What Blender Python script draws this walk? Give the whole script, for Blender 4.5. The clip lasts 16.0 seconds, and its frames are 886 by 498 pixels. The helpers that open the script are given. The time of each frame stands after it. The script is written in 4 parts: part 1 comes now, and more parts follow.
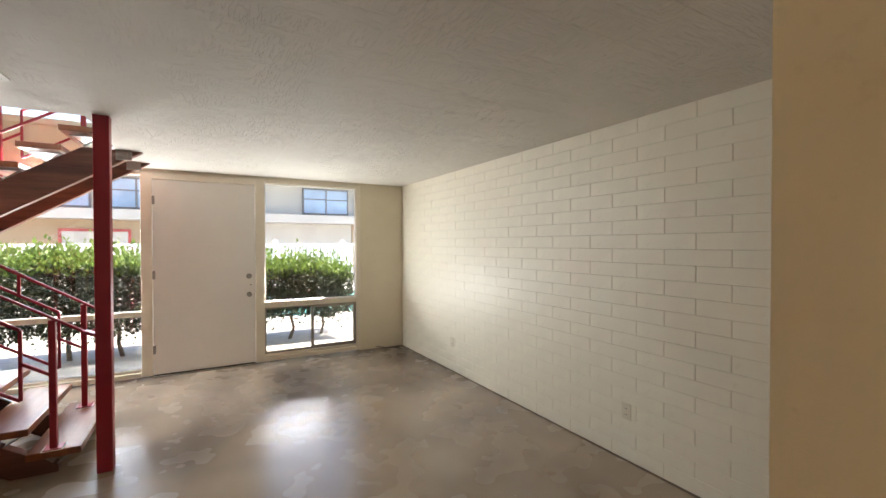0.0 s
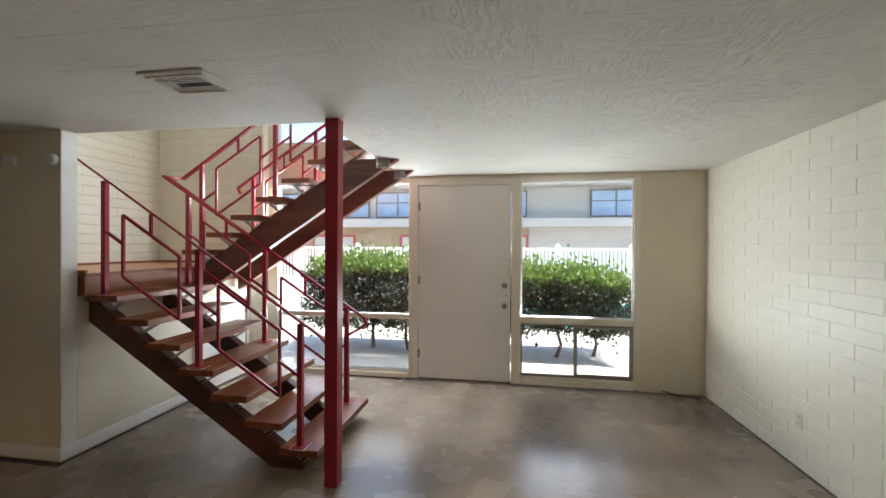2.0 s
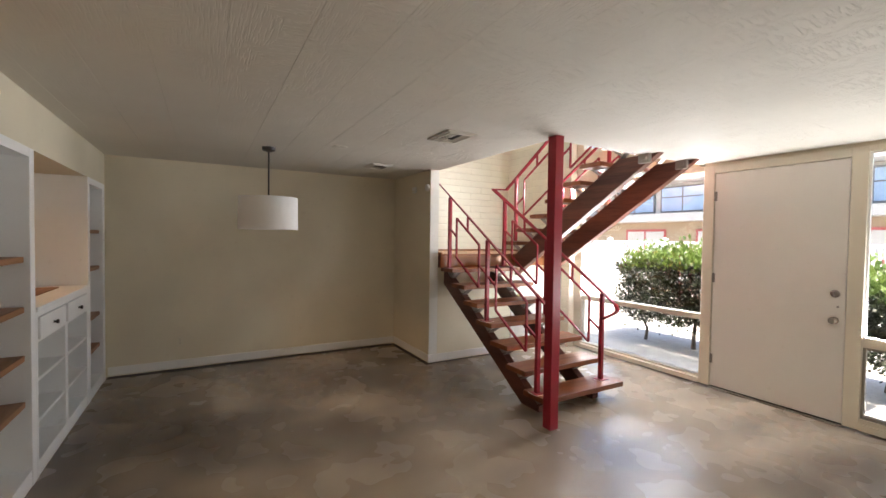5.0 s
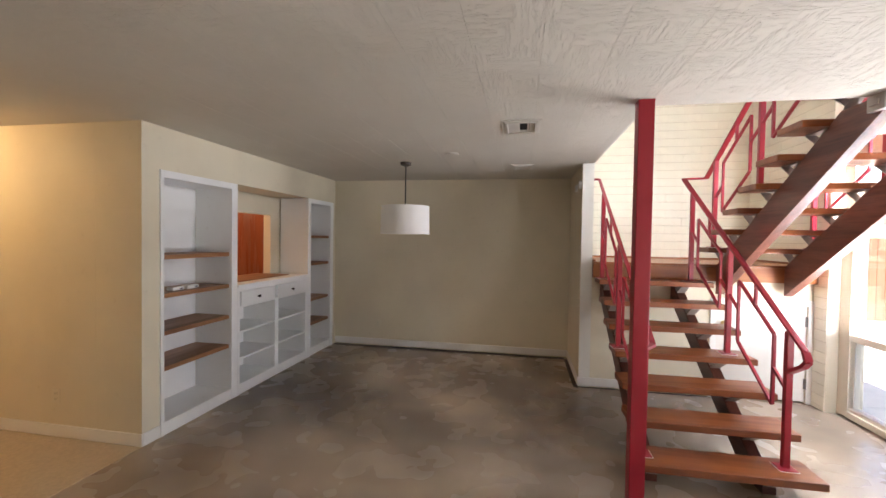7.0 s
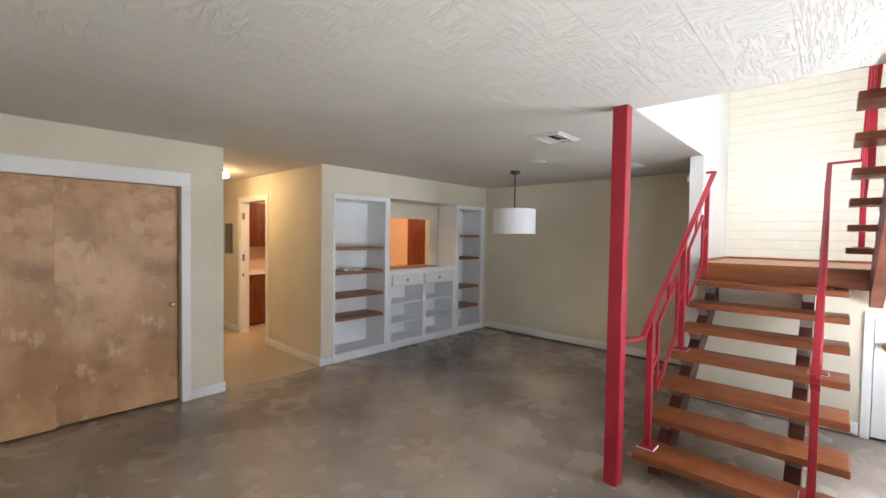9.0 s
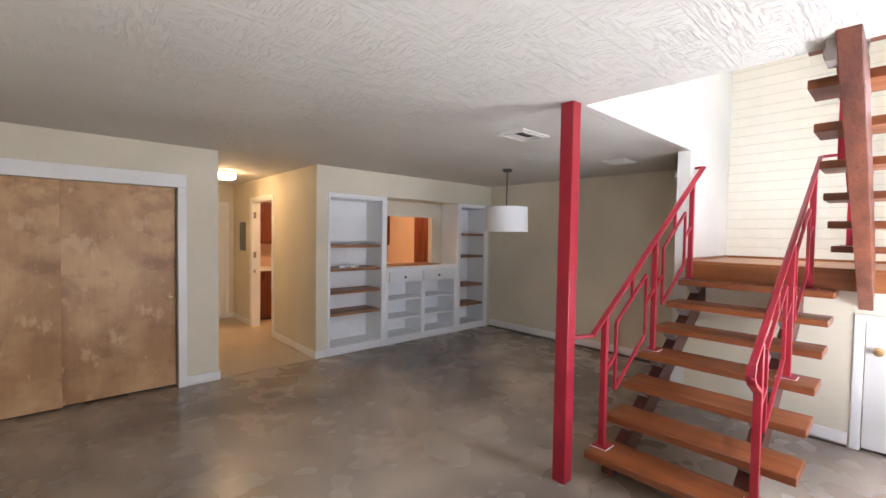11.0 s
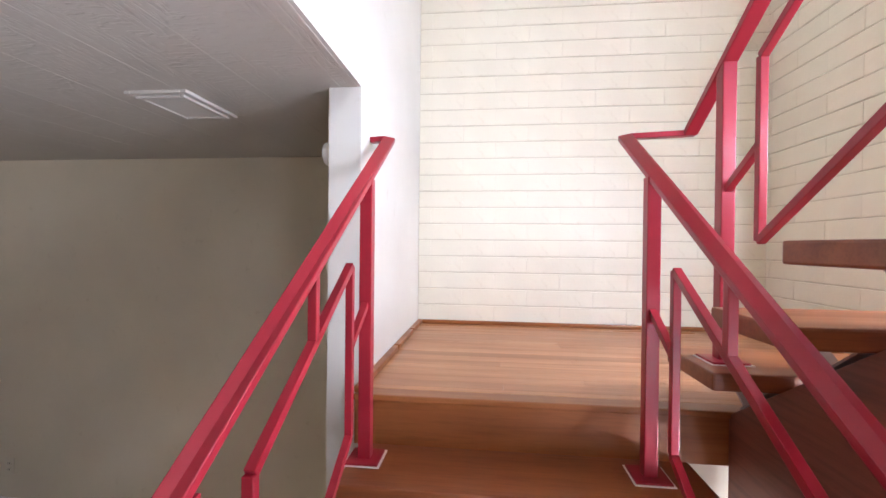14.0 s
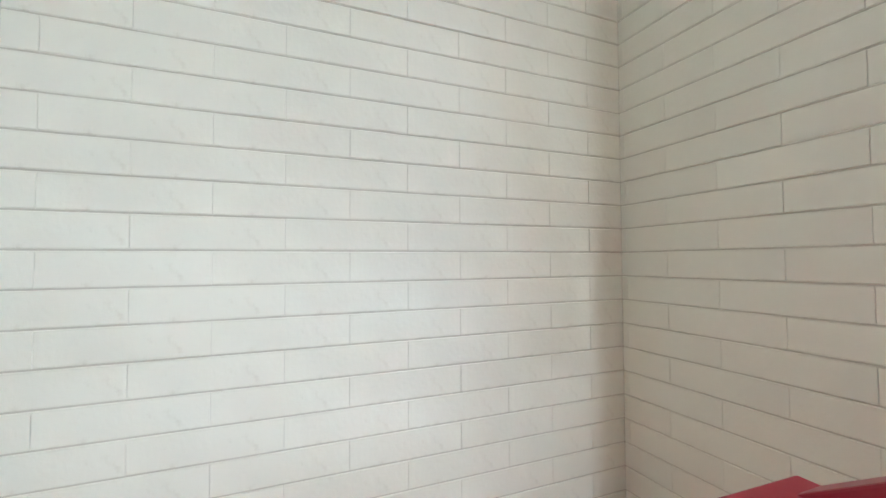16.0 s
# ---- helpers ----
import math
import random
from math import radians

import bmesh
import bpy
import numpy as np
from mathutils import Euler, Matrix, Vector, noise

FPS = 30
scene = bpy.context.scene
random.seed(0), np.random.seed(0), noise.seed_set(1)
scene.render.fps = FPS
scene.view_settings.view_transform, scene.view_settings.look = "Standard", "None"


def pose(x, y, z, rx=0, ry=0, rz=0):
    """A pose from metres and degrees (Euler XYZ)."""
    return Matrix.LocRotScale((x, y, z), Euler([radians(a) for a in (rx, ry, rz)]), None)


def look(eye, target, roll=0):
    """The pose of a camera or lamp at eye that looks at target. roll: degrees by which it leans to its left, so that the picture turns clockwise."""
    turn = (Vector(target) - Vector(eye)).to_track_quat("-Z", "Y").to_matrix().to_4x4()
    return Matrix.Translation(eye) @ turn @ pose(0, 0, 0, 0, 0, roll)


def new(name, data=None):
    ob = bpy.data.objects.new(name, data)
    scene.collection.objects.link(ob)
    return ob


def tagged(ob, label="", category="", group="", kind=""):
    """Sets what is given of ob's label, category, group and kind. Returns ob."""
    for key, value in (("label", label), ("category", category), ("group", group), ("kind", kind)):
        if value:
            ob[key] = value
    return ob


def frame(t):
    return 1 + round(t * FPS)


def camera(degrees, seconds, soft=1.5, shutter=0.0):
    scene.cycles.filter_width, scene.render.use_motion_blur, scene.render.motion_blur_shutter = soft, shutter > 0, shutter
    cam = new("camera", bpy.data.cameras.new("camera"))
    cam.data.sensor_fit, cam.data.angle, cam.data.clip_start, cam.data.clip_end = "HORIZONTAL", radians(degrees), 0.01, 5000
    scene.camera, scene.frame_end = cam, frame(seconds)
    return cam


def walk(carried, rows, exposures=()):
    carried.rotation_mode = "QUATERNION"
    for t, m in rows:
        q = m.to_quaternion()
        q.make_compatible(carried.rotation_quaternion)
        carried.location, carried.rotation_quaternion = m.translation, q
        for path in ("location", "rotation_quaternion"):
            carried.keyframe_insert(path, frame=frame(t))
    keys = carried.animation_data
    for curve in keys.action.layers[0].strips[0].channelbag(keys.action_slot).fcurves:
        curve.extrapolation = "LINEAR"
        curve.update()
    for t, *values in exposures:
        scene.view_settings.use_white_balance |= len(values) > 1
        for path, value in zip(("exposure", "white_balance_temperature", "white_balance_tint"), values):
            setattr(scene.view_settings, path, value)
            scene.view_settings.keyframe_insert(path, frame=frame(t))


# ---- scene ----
cam = camera(93.0, 16.0)
PATH = [
    (0, (0.608, -3.643, 1.551), (1.591, -1.902, 1.525), -0.1),
    (0.5, (0.677, -3.343, 1.552), (1.399, -1.477, 1.534), 0.0),
    (1, (0.752, -3.023, 1.588), (1.15, -1.063, 1.573), 0.1),
    (1.5, (0.921, -2.775, 1.594), (0.962, -0.775, 1.58), 0.3),
    (2, (1.159, -2.638, 1.585), (0.84, -0.664, 1.574), 0.3),
    (2.5, (1.429, -2.669, 1.586), (0.796, -0.772, 1.579), 0.5),
    (3, (1.764, -2.677, 1.579), (0.837, -0.905, 1.568), 0.8),
    (3.5, (2.076, -2.76, 1.583), (0.903, -1.141, 1.56), 0.9),
    (4, (2.338, -2.806, 1.556), (0.943, -1.374, 1.537), 1.1),
    (4.5, (2.487, -2.735, 1.566), (0.912, -1.503, 1.529), 1.0),
    (7, (2.686, -0.695, 1.588), (0.722, -1.067, 1.539), 0.9),
    (7.5, (2.715, -0.184, 1.573), (0.849, -0.902, 1.528), 1.1),
    (8, (2.695, 0.285, 1.604), (0.977, -0.736, 1.549), 1.0),
    (8.5, (2.744, 0.692, 1.592), (1.17, -0.541, 1.537), 0.8),
    (11, (2.392, 1.452, 1.579), (1.048, -0.028, 1.511), 0.9),
    (11.5, (2.053, 1.158, 1.611), (0.587, -0.201, 1.557), 1.0),
    (12, (1.536, 0.893, 1.65), (-0.058, -0.315, 1.604), 1.0),
    (12.5, (0.995, 0.645, 1.667), (-0.752, -0.328, 1.628), 0.8),
    (13, (0.421, 0.554, 1.702), (-1.45, -0.148, 1.629), 0.3),
    (13.5, (-0.188, 0.505, 1.66), (-2.14, 0.072, 1.654), 0.7),
    (14, (-0.628, 0.489, 1.868), (-2.617, 0.278, 1.853), 0.6),
    (14.5, (-1.002, 0.537, 2.018), (-3.002, 0.507, 2.024), 0.6),
    (15, (-1.316, 0.549, 2.204), (-3.31, 0.713, 2.213), 0.3),
    (15.5, (-1.63, 0.593, 2.347), (-3.588, 0.999, 2.371), 0.2),
    (16, (-1.899, 0.682, 2.495), (-3.743, 1.454, 2.553), -0.3),
]
EXPOSURES = [(0, 3.55, 6950, 13), (0.5, 3.4, 6550, 10), (1, 3.15, 6350, 9), (2, 3.15, 6350, 9), (3.5, 3.4, 6550, 11), (4.5, 3.6, 6900, 13), (7, 3.8, 6800, 18),
             (8.5, 3.95, 6150, 12), (11, 3.85, 6250, 18), (12.5, 3.7, 6050, 16), (13.5, 3.75, 6150, 21), (14, 3.8, 6100, 23), (14.5, 3.65, 5950, 23), (15, 3.4, 5950, 17), (15.5, 3.37, 6000, 13), (16, 3.3, 5650, 9)]
walk(cam, [(t, look(eye, target, roll)) for t, eye, target, roll in PATH], EXPOSURES)

# ---- light ----
SUN_ELEV, SUN_TURN = radians(64), radians(104)
world = bpy.data.worlds.new("sky")
scene.world = world
world.use_nodes = True
wn = world.node_tree.nodes
sky = wn.new("ShaderNodeTexSky")
sky.sky_type = "NISHITA"
sky.sun_disc = False
sky.sun_elevation = SUN_ELEV
sky.sun_rotation = SUN_TURN
world.node_tree.links.new(sky.outputs[0], wn["Background"].inputs[0])
wn["Background"].inputs[1].default_value = 0.055

sun = new("sun", bpy.data.lights.new("sun", "SUN"))
sun.data.energy = 2.2
sun.data.angle = radians(0.5)
sun.data.color = (1.0, 0.95, 0.87)
sun_way = Vector((math.sin(SUN_TURN) * math.cos(SUN_ELEV), math.cos(SUN_TURN) * math.cos(SUN_ELEV), math.sin(SUN_ELEV)))
sun.matrix_world = look(sun_way * 30, (0, 0, 0))


def bulb(name, place, watts, colour, radius):
    lamp = new(name, bpy.data.lights.new(name, "POINT"))
    lamp.data.energy, lamp.data.color, lamp.data.shadow_soft_size = watts, colour, radius
    lamp.location = place
    return lamp


bulb("hall_bulb", (0.68, -5.03, 2.25), 0.40, (1.0, 0.66, 0.36), 0.06)
bulb("kitchen_bulb", (-1.5, -5.3, 2.3), 4.6, (1.0, 0.62, 0.34), 0.1)


def window_lamp(name, x0, x1, z, watts):
    """Added lamp at the head of a window opening, standing in for sky light."""
    lamp = new(name, bpy.data.lights.new(name, "AREA"))
    lamp.data.shape, lamp.data.size, lamp.data.size_y = "RECTANGLE", x1 - x0, 0.06
    lamp.data.energy, lamp.data.color = watts, (0.93, 0.97, 1.0)
    lamp.matrix_world = look(((x0 + x1) / 2, 2.30, z), ((x0 + x1) / 2, 1.0, z - 2.2))


def rail_lamp(name, x0, x1, z, watts, rise):
    """Added lamp on a window's low rail, for light thrown up from the ground."""
    lamp = new(name, bpy.data.lights.new(name, "AREA"))
    lamp.data.shape, lamp.data.size, lamp.data.size_y = "RECTANGLE", x1 - x0, 0.02
    lamp.data.energy, lamp.data.color = watts, (0.90, 0.95, 1.0)
    lamp.matrix_world = look(((x0 + x1) / 2, 2.275, z), ((x0 + x1) / 2, 1.275, z + rise))


def head_lamp(name, x0, x1, z, watts):
    """Added lamp along the head of a front window, topping up its sky light."""
    lamp = new(name, bpy.data.lights.new(name, "AREA"))
    lamp.data.shape, lamp.data.size, lamp.data.size_y = "RECTANGLE", x1 - x0, 0.015
    lamp.data.energy, lamp.data.color = watts, (0.80, 0.90, 1.0)
    lamp.matrix_world = look(((x0 + x1) / 2, 2.243, z), ((x0 + x1) / 2, 0.0, z - 2.0))


rail_lamp("ground_light_1", 1.30, 2.05, 0.805, 3.9, 0.75)
rail_lamp("ground_light_2", -1.70, -0.07, 0.795, 5.6, 1.7)
head_lamp("sky_light_1", -1.70, -0.08, 2.322, 8.6)
window_lamp("sky_light_2", -1.70, 1.35, 4.60, 4.4)


# ---- materials ----
def node_mat(name, rough=0.6, metal=0.0):
    m = bpy.data.materials.new(name)
    m.use_nodes = True
    nt = m.node_tree
    b = nt.nodes["Principled BSDF"]
    b.inputs["Roughness"].default_value = rough
    b.inputs["Metallic"].default_value = metal
    return m, nt, b


def coords(nt, scale=(1, 1, 1), kind="Object"):
    tc = nt.nodes.new("ShaderNodeTexCoord")
    mp = nt.nodes.new("ShaderNodeMapping")
    mp.inputs["Scale"].default_value = scale
    mp.inputs["Location"].default_value = (0.37, 0.21, 0.53)
    nt.links.new(tc.outputs[kind], mp.inputs[0])
    return mp.outputs[0]


def noise_tex(nt, vec, scale, detail=4.0, rough=0.55):
    n = nt.nodes.new("ShaderNodeTexNoise")
    n.inputs["Scale"].default_value = scale
    n.inputs["Detail"].default_value = detail
    n.inputs["Roughness"].default_value = rough
    nt.links.new(vec, n.inputs["Vector"])
    return n.outputs["Fac"]


def ramp(nt, fac, stops):
    r = nt.nodes.new("ShaderNodeValToRGB")
    el = r.color_ramp.elements
    while len(el) < len(stops):
        el.new(0.5)
    for e, (p, c) in zip(el, stops):
        e.position, e.color = p, (*c, 1)
    nt.links.new(fac, r.inputs[0])
    return r.outputs[0]


def soft_step(nt, fac, low, high):
    n = nt.nodes.new("ShaderNodeMapRange")
    n.interpolation_type = "SMOOTHSTEP"
    n.inputs["From Min"].default_value, n.inputs["From Max"].default_value = low, high
    nt.links.new(fac, n.inputs[0])
    return n.outputs[0]


def mix(nt, fac, a, b, mode="MIX"):
    n = nt.nodes.new("ShaderNodeMix")
    n.data_type, n.blend_type = "RGBA", mode
    for socket, v in ((n.inputs["Factor"], fac), (n.inputs["A"], a), (n.inputs["B"], b)):
        if hasattr(v, "is_output"):
            nt.links.new(v, socket)
        elif isinstance(v, (int, float)):
            socket.default_value = v
        else:
            socket.default_value = (*v, 1)
    return n.outputs["Result"]


def bump(nt, bsdf, height, strength=0.3, dist=0.01, prev=None):
    n = nt.nodes.new("ShaderNodeBump")
    n.inputs["Strength"].default_value = strength
    n.inputs["Distance"].default_value = dist
    nt.links.new(height, n.inputs["Height"])
    if prev is not None:
        nt.links.new(prev, n.inputs["Normal"])
    nt.links.new(n.outputs[0], bsdf.inputs["Normal"])
    return n.outputs[0]


def shade(c, k):
    return tuple(min(1, v * k) for v in c)


def paint(name, colour, rough=0.55, grain=180, relief=0.15, blotch=0.06, dist=0.002):
    """Wall or trim paint: faint blotches, a fine roller grain, varied gloss."""
    m, nt, b = node_mat(name, rough)
    v = coords(nt)
    big = noise_tex(nt, v, 1.3, 5)
    col = ramp(nt, big, [(0.3, shade(colour, 1 - blotch)), (0.7, shade(colour, 1 + blotch))])
    spots = noise_tex(nt, v, 14, 6, 0.7)
    dirt = ramp(nt, spots, [(0.26, (0.82, 0.79, 0.74)), (0.38, (1, 1, 1))])
    nt.links.new(mix(nt, 0.6, col, dirt, "MULTIPLY"), b.inputs["Base Color"])
    bump(nt, b, noise_tex(nt, v, grain, 3), relief, dist)
    return m


def wood(name, dark, light, axis="y", rough=0.4, scale=9.0, vary=True, figure=0.35):
    """Stained wood with grain along an axis, streaks and pores."""
    m, nt, b = node_mat(name, rough)
    stretch = {"x": (0.06, 1, 1), "y": (1, 0.06, 1), "z": (1, 1, 0.06)}[axis]
    v = coords(nt, stretch)
    info = nt.nodes.new("ShaderNodeObjectInfo")
    geo = nt.nodes.new("ShaderNodeNewGeometry")
    add = nt.nodes.new("ShaderNodeVectorMath")
    add.operation = "ADD"
    nt.links.new(v, add.inputs[0])
    wide = nt.nodes.new("ShaderNodeMath")
    wide.operation = "MULTIPLY"
    wide.inputs[1].default_value = 7.3
    both = nt.nodes.new("ShaderNodeMath")
    both.operation = "ADD"
    nt.links.new(info.outputs["Random"], both.inputs[0])
    nt.links.new(geo.outputs["Random Per Island"], both.inputs[1])
    nt.links.new(both.outputs[0], wide.inputs[0])
    nt.links.new(wide.outputs[0], add.inputs[1])
    v = add.outputs[0]
    streak = noise_tex(nt, v, scale, 6, 0.6)
    col = ramp(nt, streak, [(0.3, dark), (0.68, light)])
    fine = noise_tex(nt, v, scale * 14, 3, 0.6)
    pores = ramp(nt, fine, [(0.36, (0.62, 0.55, 0.5)), (0.52, (1, 1, 1))])
    col = mix(nt, figure, col, pores, "MULTIPLY")
    if vary:
        tone = ramp(nt, both.outputs[0], [(0.0, (0.78, 0.76, 0.74)), (1.0, (1.12, 1.1, 1.06))])
        col = mix(nt, 1.0, col, tone, "MULTIPLY")
    nt.links.new(col, b.inputs["Base Color"])
    rr = ramp(nt, streak, [(0.3, (rough + 0.1,) * 3), (0.7, (rough - 0.05,) * 3)])
    nt.links.new(rr, b.inputs["Roughness"])
    bump(nt, b, fine, 0.12, 0.001)
    return m


M_WALL = paint("cream_wall_paint", (0.70, 0.63, 0.485), 0.6)
M_BLOCK = paint("cream_block_paint", (0.80, 0.755, 0.62), 0.45, grain=60, relief=0.24, blotch=0.07, dist=0.003)
M_STAIRWALL = paint("white_plaster_paint", (0.72, 0.70, 0.635), 0.55)
M_TRIM = paint("white_trim_paint", (0.82, 0.80, 0.76), 0.35, relief=0.08)
M_FRAME = paint("cream_frame_paint", (0.76, 0.70, 0.58), 0.42, relief=0.1)
M_DOOR = paint("white_door_paint", (0.78, 0.75, 0.70), 0.4, relief=0.08, blotch=0.03)
M_CASE = paint("white_cabinet_paint", (0.85, 0.85, 0.84), 0.35, relief=0.08, blotch=0.04)
M_PLASTIC = paint("white_plastic", (0.80, 0.79, 0.76), 0.35, relief=0.02, blotch=0.02)
M_PLATE = paint("ivory_plastic", (0.70, 0.64, 0.50), 0.4, relief=0.02, blotch=0.02)
M_SHADE = paint("white_linen", (0.85, 0.84, 0.82), 0.85, grain=420, relief=0.3, blotch=0.02)
M_KITCHEN = paint("peach_kitchen_paint", (0.72, 0.52, 0.36), 0.6)
M_STUCCO = paint("pale_stucco", (0.37, 0.36, 0.34), 0.9, grain=40, relief=0.4)
M_STUCCO_TAN = paint("tan_stucco", (0.27, 0.205, 0.14), 0.9, grain=40, relief=0.4)
M_VINYL = paint("white_vinyl", (0.82, 0.82, 0.80), 0.4, relief=0.03)
M_BRONZE = paint("bronze_aluminium", (0.30, 0.27, 0.23), 0.4, relief=0.03)
M_WINFRAME = paint("dark_window_frame", (0.10, 0.10, 0.11), 0.4, relief=0.02)
M_BLACK = paint("dark_bronze_metal", (0.03, 0.022, 0.018), 0.35, relief=0.03)
M_DARK = paint("dark_recess", (0.02, 0.02, 0.02), 0.8)
M_REDTRIM = paint("red_trim_paint", (0.30, 0.05, 0.05), 0.5)
M_REDFENCE = paint("red_brown_fence_stain", (0.34, 0.10, 0.06), 0.8)
M_GREY = paint("grey_metal_panel", (0.13, 0.13, 0.13), 0.5, relief=0.03)
M_CASEWOOD = wood("walnut_shelf_wood", (0.17, 0.075, 0.033), (0.34, 0.165, 0.075), "x", 0.45)
M_TREAD = wood("stained_fir_tread", (0.125, 0.032, 0.010), (0.265, 0.080, 0.023), "y", 0.33, 10)
M_DECK = wood("oak_strip_deck", (0.27, 0.105, 0.040), (0.50, 0.235, 0.105), "y", 0.3, 8)
M_FASCIA = wood("varnished_fir_board", (0.20, 0.062, 0.017), (0.32, 0.115, 0.034), "y", 0.3, 8)
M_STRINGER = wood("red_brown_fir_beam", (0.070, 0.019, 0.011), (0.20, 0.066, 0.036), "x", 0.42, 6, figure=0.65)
# Darker copy of the beam wood; the backlit shade sits in its colour.
M_SHADEDBEAM = wood("shaded_fir_beam", (0.045, 0.012, 0.009), (0.13, 0.040, 0.026), "x", 0.42, 6, figure=0.65)
M_CABWOOD = wood("red_brown_cabinet_wood", (0.10, 0.022, 0.008), (0.19, 0.046, 0.016), "z", 0.26, 8)


def rail_paint():
    m, nt, b = node_mat("red_enamel", 0.33)
    b.inputs["Specular IOR Level"].default_value = 0.4
    v = coords(nt)
    col = ramp(nt, noise_tex(nt, v, 3, 4), [(0.3, (0.27, 0.011, 0.022)), (0.7, (0.34, 0.016, 0.030))])
    chips = ramp(nt, noise_tex(nt, v, 55, 5, 0.7), [(0.25, (0.6, 0.5, 0.5)), (0.33, (1, 1, 1))])
    nt.links.new(mix(nt, 0.5, col, chips, "MULTIPLY"), b.inputs["Base Color"])
    bump(nt, b, noise_tex(nt, v, 130, 2), 0.12, 0.001)
    return m


def concrete_floor():
    """Stained, sealed concrete: wide soft clouds of brown, tan and grey under a patchy seal coat."""
    m, nt, b = node_mat("polished_concrete", 0.24)
    v = coords(nt)
    cloud = noise_tex(nt, v, 0.8, 2.0, 0.45)
    col = mix(nt, soft_step(nt, cloud, 0.30, 0.68), (0.155, 0.120, 0.094), (0.395, 0.320, 0.246))
    tan = noise_tex(nt, v, 1.5, 2.0, 0.45)
    col = mix(nt, soft_step(nt, tan, 0.40, 0.80), col, mix(nt, 0.4, col, (0.500, 0.390, 0.265)))
    brown = noise_tex(nt, coords(nt, (1.3, 0.8, 1.0)), 1.7, 2.0, 0.45)
    col = mix(nt, soft_step(nt, brown, 0.40, 0.80), col, mix(nt, 0.35, col, (0.120, 0.084, 0.060)))
    nt.links.new(col, b.inputs["Base Color"])
    seal = nt.nodes.new("ShaderNodeMath")
    seal.operation = "ADD"
    nt.links.new(noise_tex(nt, v, 2.2, 2.0, 0.5), seal.inputs[0])
    nt.links.new(noise_tex(nt, v, 5.0, 1.0, 0.5), seal.inputs[1])
    wear = nt.nodes.new("ShaderNodeMapRange")
    wear.inputs["From Min"].default_value, wear.inputs["From Max"].default_value = 0.7, 1.3
    wear.inputs["To Min"].default_value, wear.inputs["To Max"].default_value = 0.21, 0.32
    nt.links.new(seal.outputs[0], wear.inputs[0])
    nt.links.new(wear.outputs[0], b.inputs["Roughness"])
    b.inputs["IOR"].default_value = 1.5
    return m


def ceiling_paint():
    """Painted fibre planks: combed rows of fine cuts, turned in places across the boards."""
    m, nt, b = node_mat("textured_ceiling_paint", 0.75)
    v = coords(nt)
    col = ramp(nt, noise_tex(nt, v, 0.9, 5), [(0.3, (0.60, 0.57, 0.505)), (0.7, (0.67, 0.635, 0.565))])
    nt.links.new(col, b.inputs["Base Color"])
    rows = soft_step(nt, noise_tex(nt, coords(nt, (6, 88, 9)), 1.5, 2, 0.5), 0.52, 0.60)
    hatch = soft_step(nt, noise_tex(nt, coords(nt, (56, 10, 9)), 1.5, 2, 0.5), 0.52, 0.60)
    turn = soft_step(nt, noise_tex(nt, coords(nt, (2.2, 3.4, 1)), 1.3, 2, 0.5), 0.47, 0.53)
    cuts = mix(nt, turn, rows, hatch)
    patch = ramp(nt, noise_tex(nt, v, 0.8, 3), [(0.34, (0.35,) * 3), (0.56, (1, 1, 1))])
    where = nt.nodes.new("ShaderNodeSeparateXYZ")
    nt.links.new(v, where.inputs[0])
    side = nt.nodes.new("ShaderNodeMath")
    side.operation = "ADD"
    nt.links.new(where.outputs[0], side.inputs[0])
    nt.links.new(where.outputs[1], side.inputs[1])
    trowelled = mix(nt, soft_step(nt, side.outputs[0], -3.0, 1.5), (0.16, 0.16, 0.16), (1, 1, 1))
    first = bump(nt, b, mix(nt, 1.0, mix(nt, 1.0, cuts, patch, "MULTIPLY"), trowelled, "MULTIPLY"), 1.0, -0.006)
    bump(nt, b, noise_tex(nt, v, 38, 5), 0.2, 0.004, first)
    return m


def plywood():
    """Birch veneer: upright bands with soft square-ended blotches of stain."""
    m, nt, b = node_mat("birch_plywood", 0.45)
    v = coords(nt, (1, 1, 0.9))
    tone = noise_tex(nt, v, 1.6, 4, 0.55)
    col = mix(nt, soft_step(nt, tone, 0.34, 0.64), (0.40, 0.205, 0.080), (0.66, 0.405, 0.195))
    blot = noise_tex(nt, coords(nt, (1.3, 1, 1.7)), 2.2, 4, 0.6)
    col = mix(nt, soft_step(nt, blot, 0.50, 0.62), col, mix(nt, 0.42, col, (0.25, 0.115, 0.046)))
    pale = noise_tex(nt, coords(nt, (2.6, 1, 1.3)), 2.2, 4, 0.6)
    col = mix(nt, soft_step(nt, pale, 0.54, 0.62), col, mix(nt, 0.45, col, (0.78, 0.53, 0.31)))
    g = coords(nt, (1, 1, 0.05))
    grain = ramp(nt, noise_tex(nt, g, 60, 4), [(0.35, (0.86, 0.83, 0.8)), (0.6, (1, 1, 1))])
    nt.links.new(mix(nt, 0.35, col, grain, "MULTIPLY"), b.inputs["Base Color"])
    bump(nt, b, noise_tex(nt, g, 80, 3), 0.06, 0.001)
    return m


def speckled(name, low, high, scale, rough):
    m, nt, b = node_mat(name, rough)
    v = coords(nt)
    col = ramp(nt, noise_tex(nt, v, scale, 7, 0.7), [(0.3, low), (0.7, high)])
    wide = ramp(nt, noise_tex(nt, v, 0.6, 5), [(0.3, (0.85, 0.85, 0.85)), (0.7, (1.08, 1.08, 1.08))])
    nt.links.new(mix(nt, 0.8, col, wide, "MULTIPLY"), b.inputs["Base Color"])
    bump(nt, b, noise_tex(nt, v, scale * 3, 4), 0.2, 0.004)
    return m


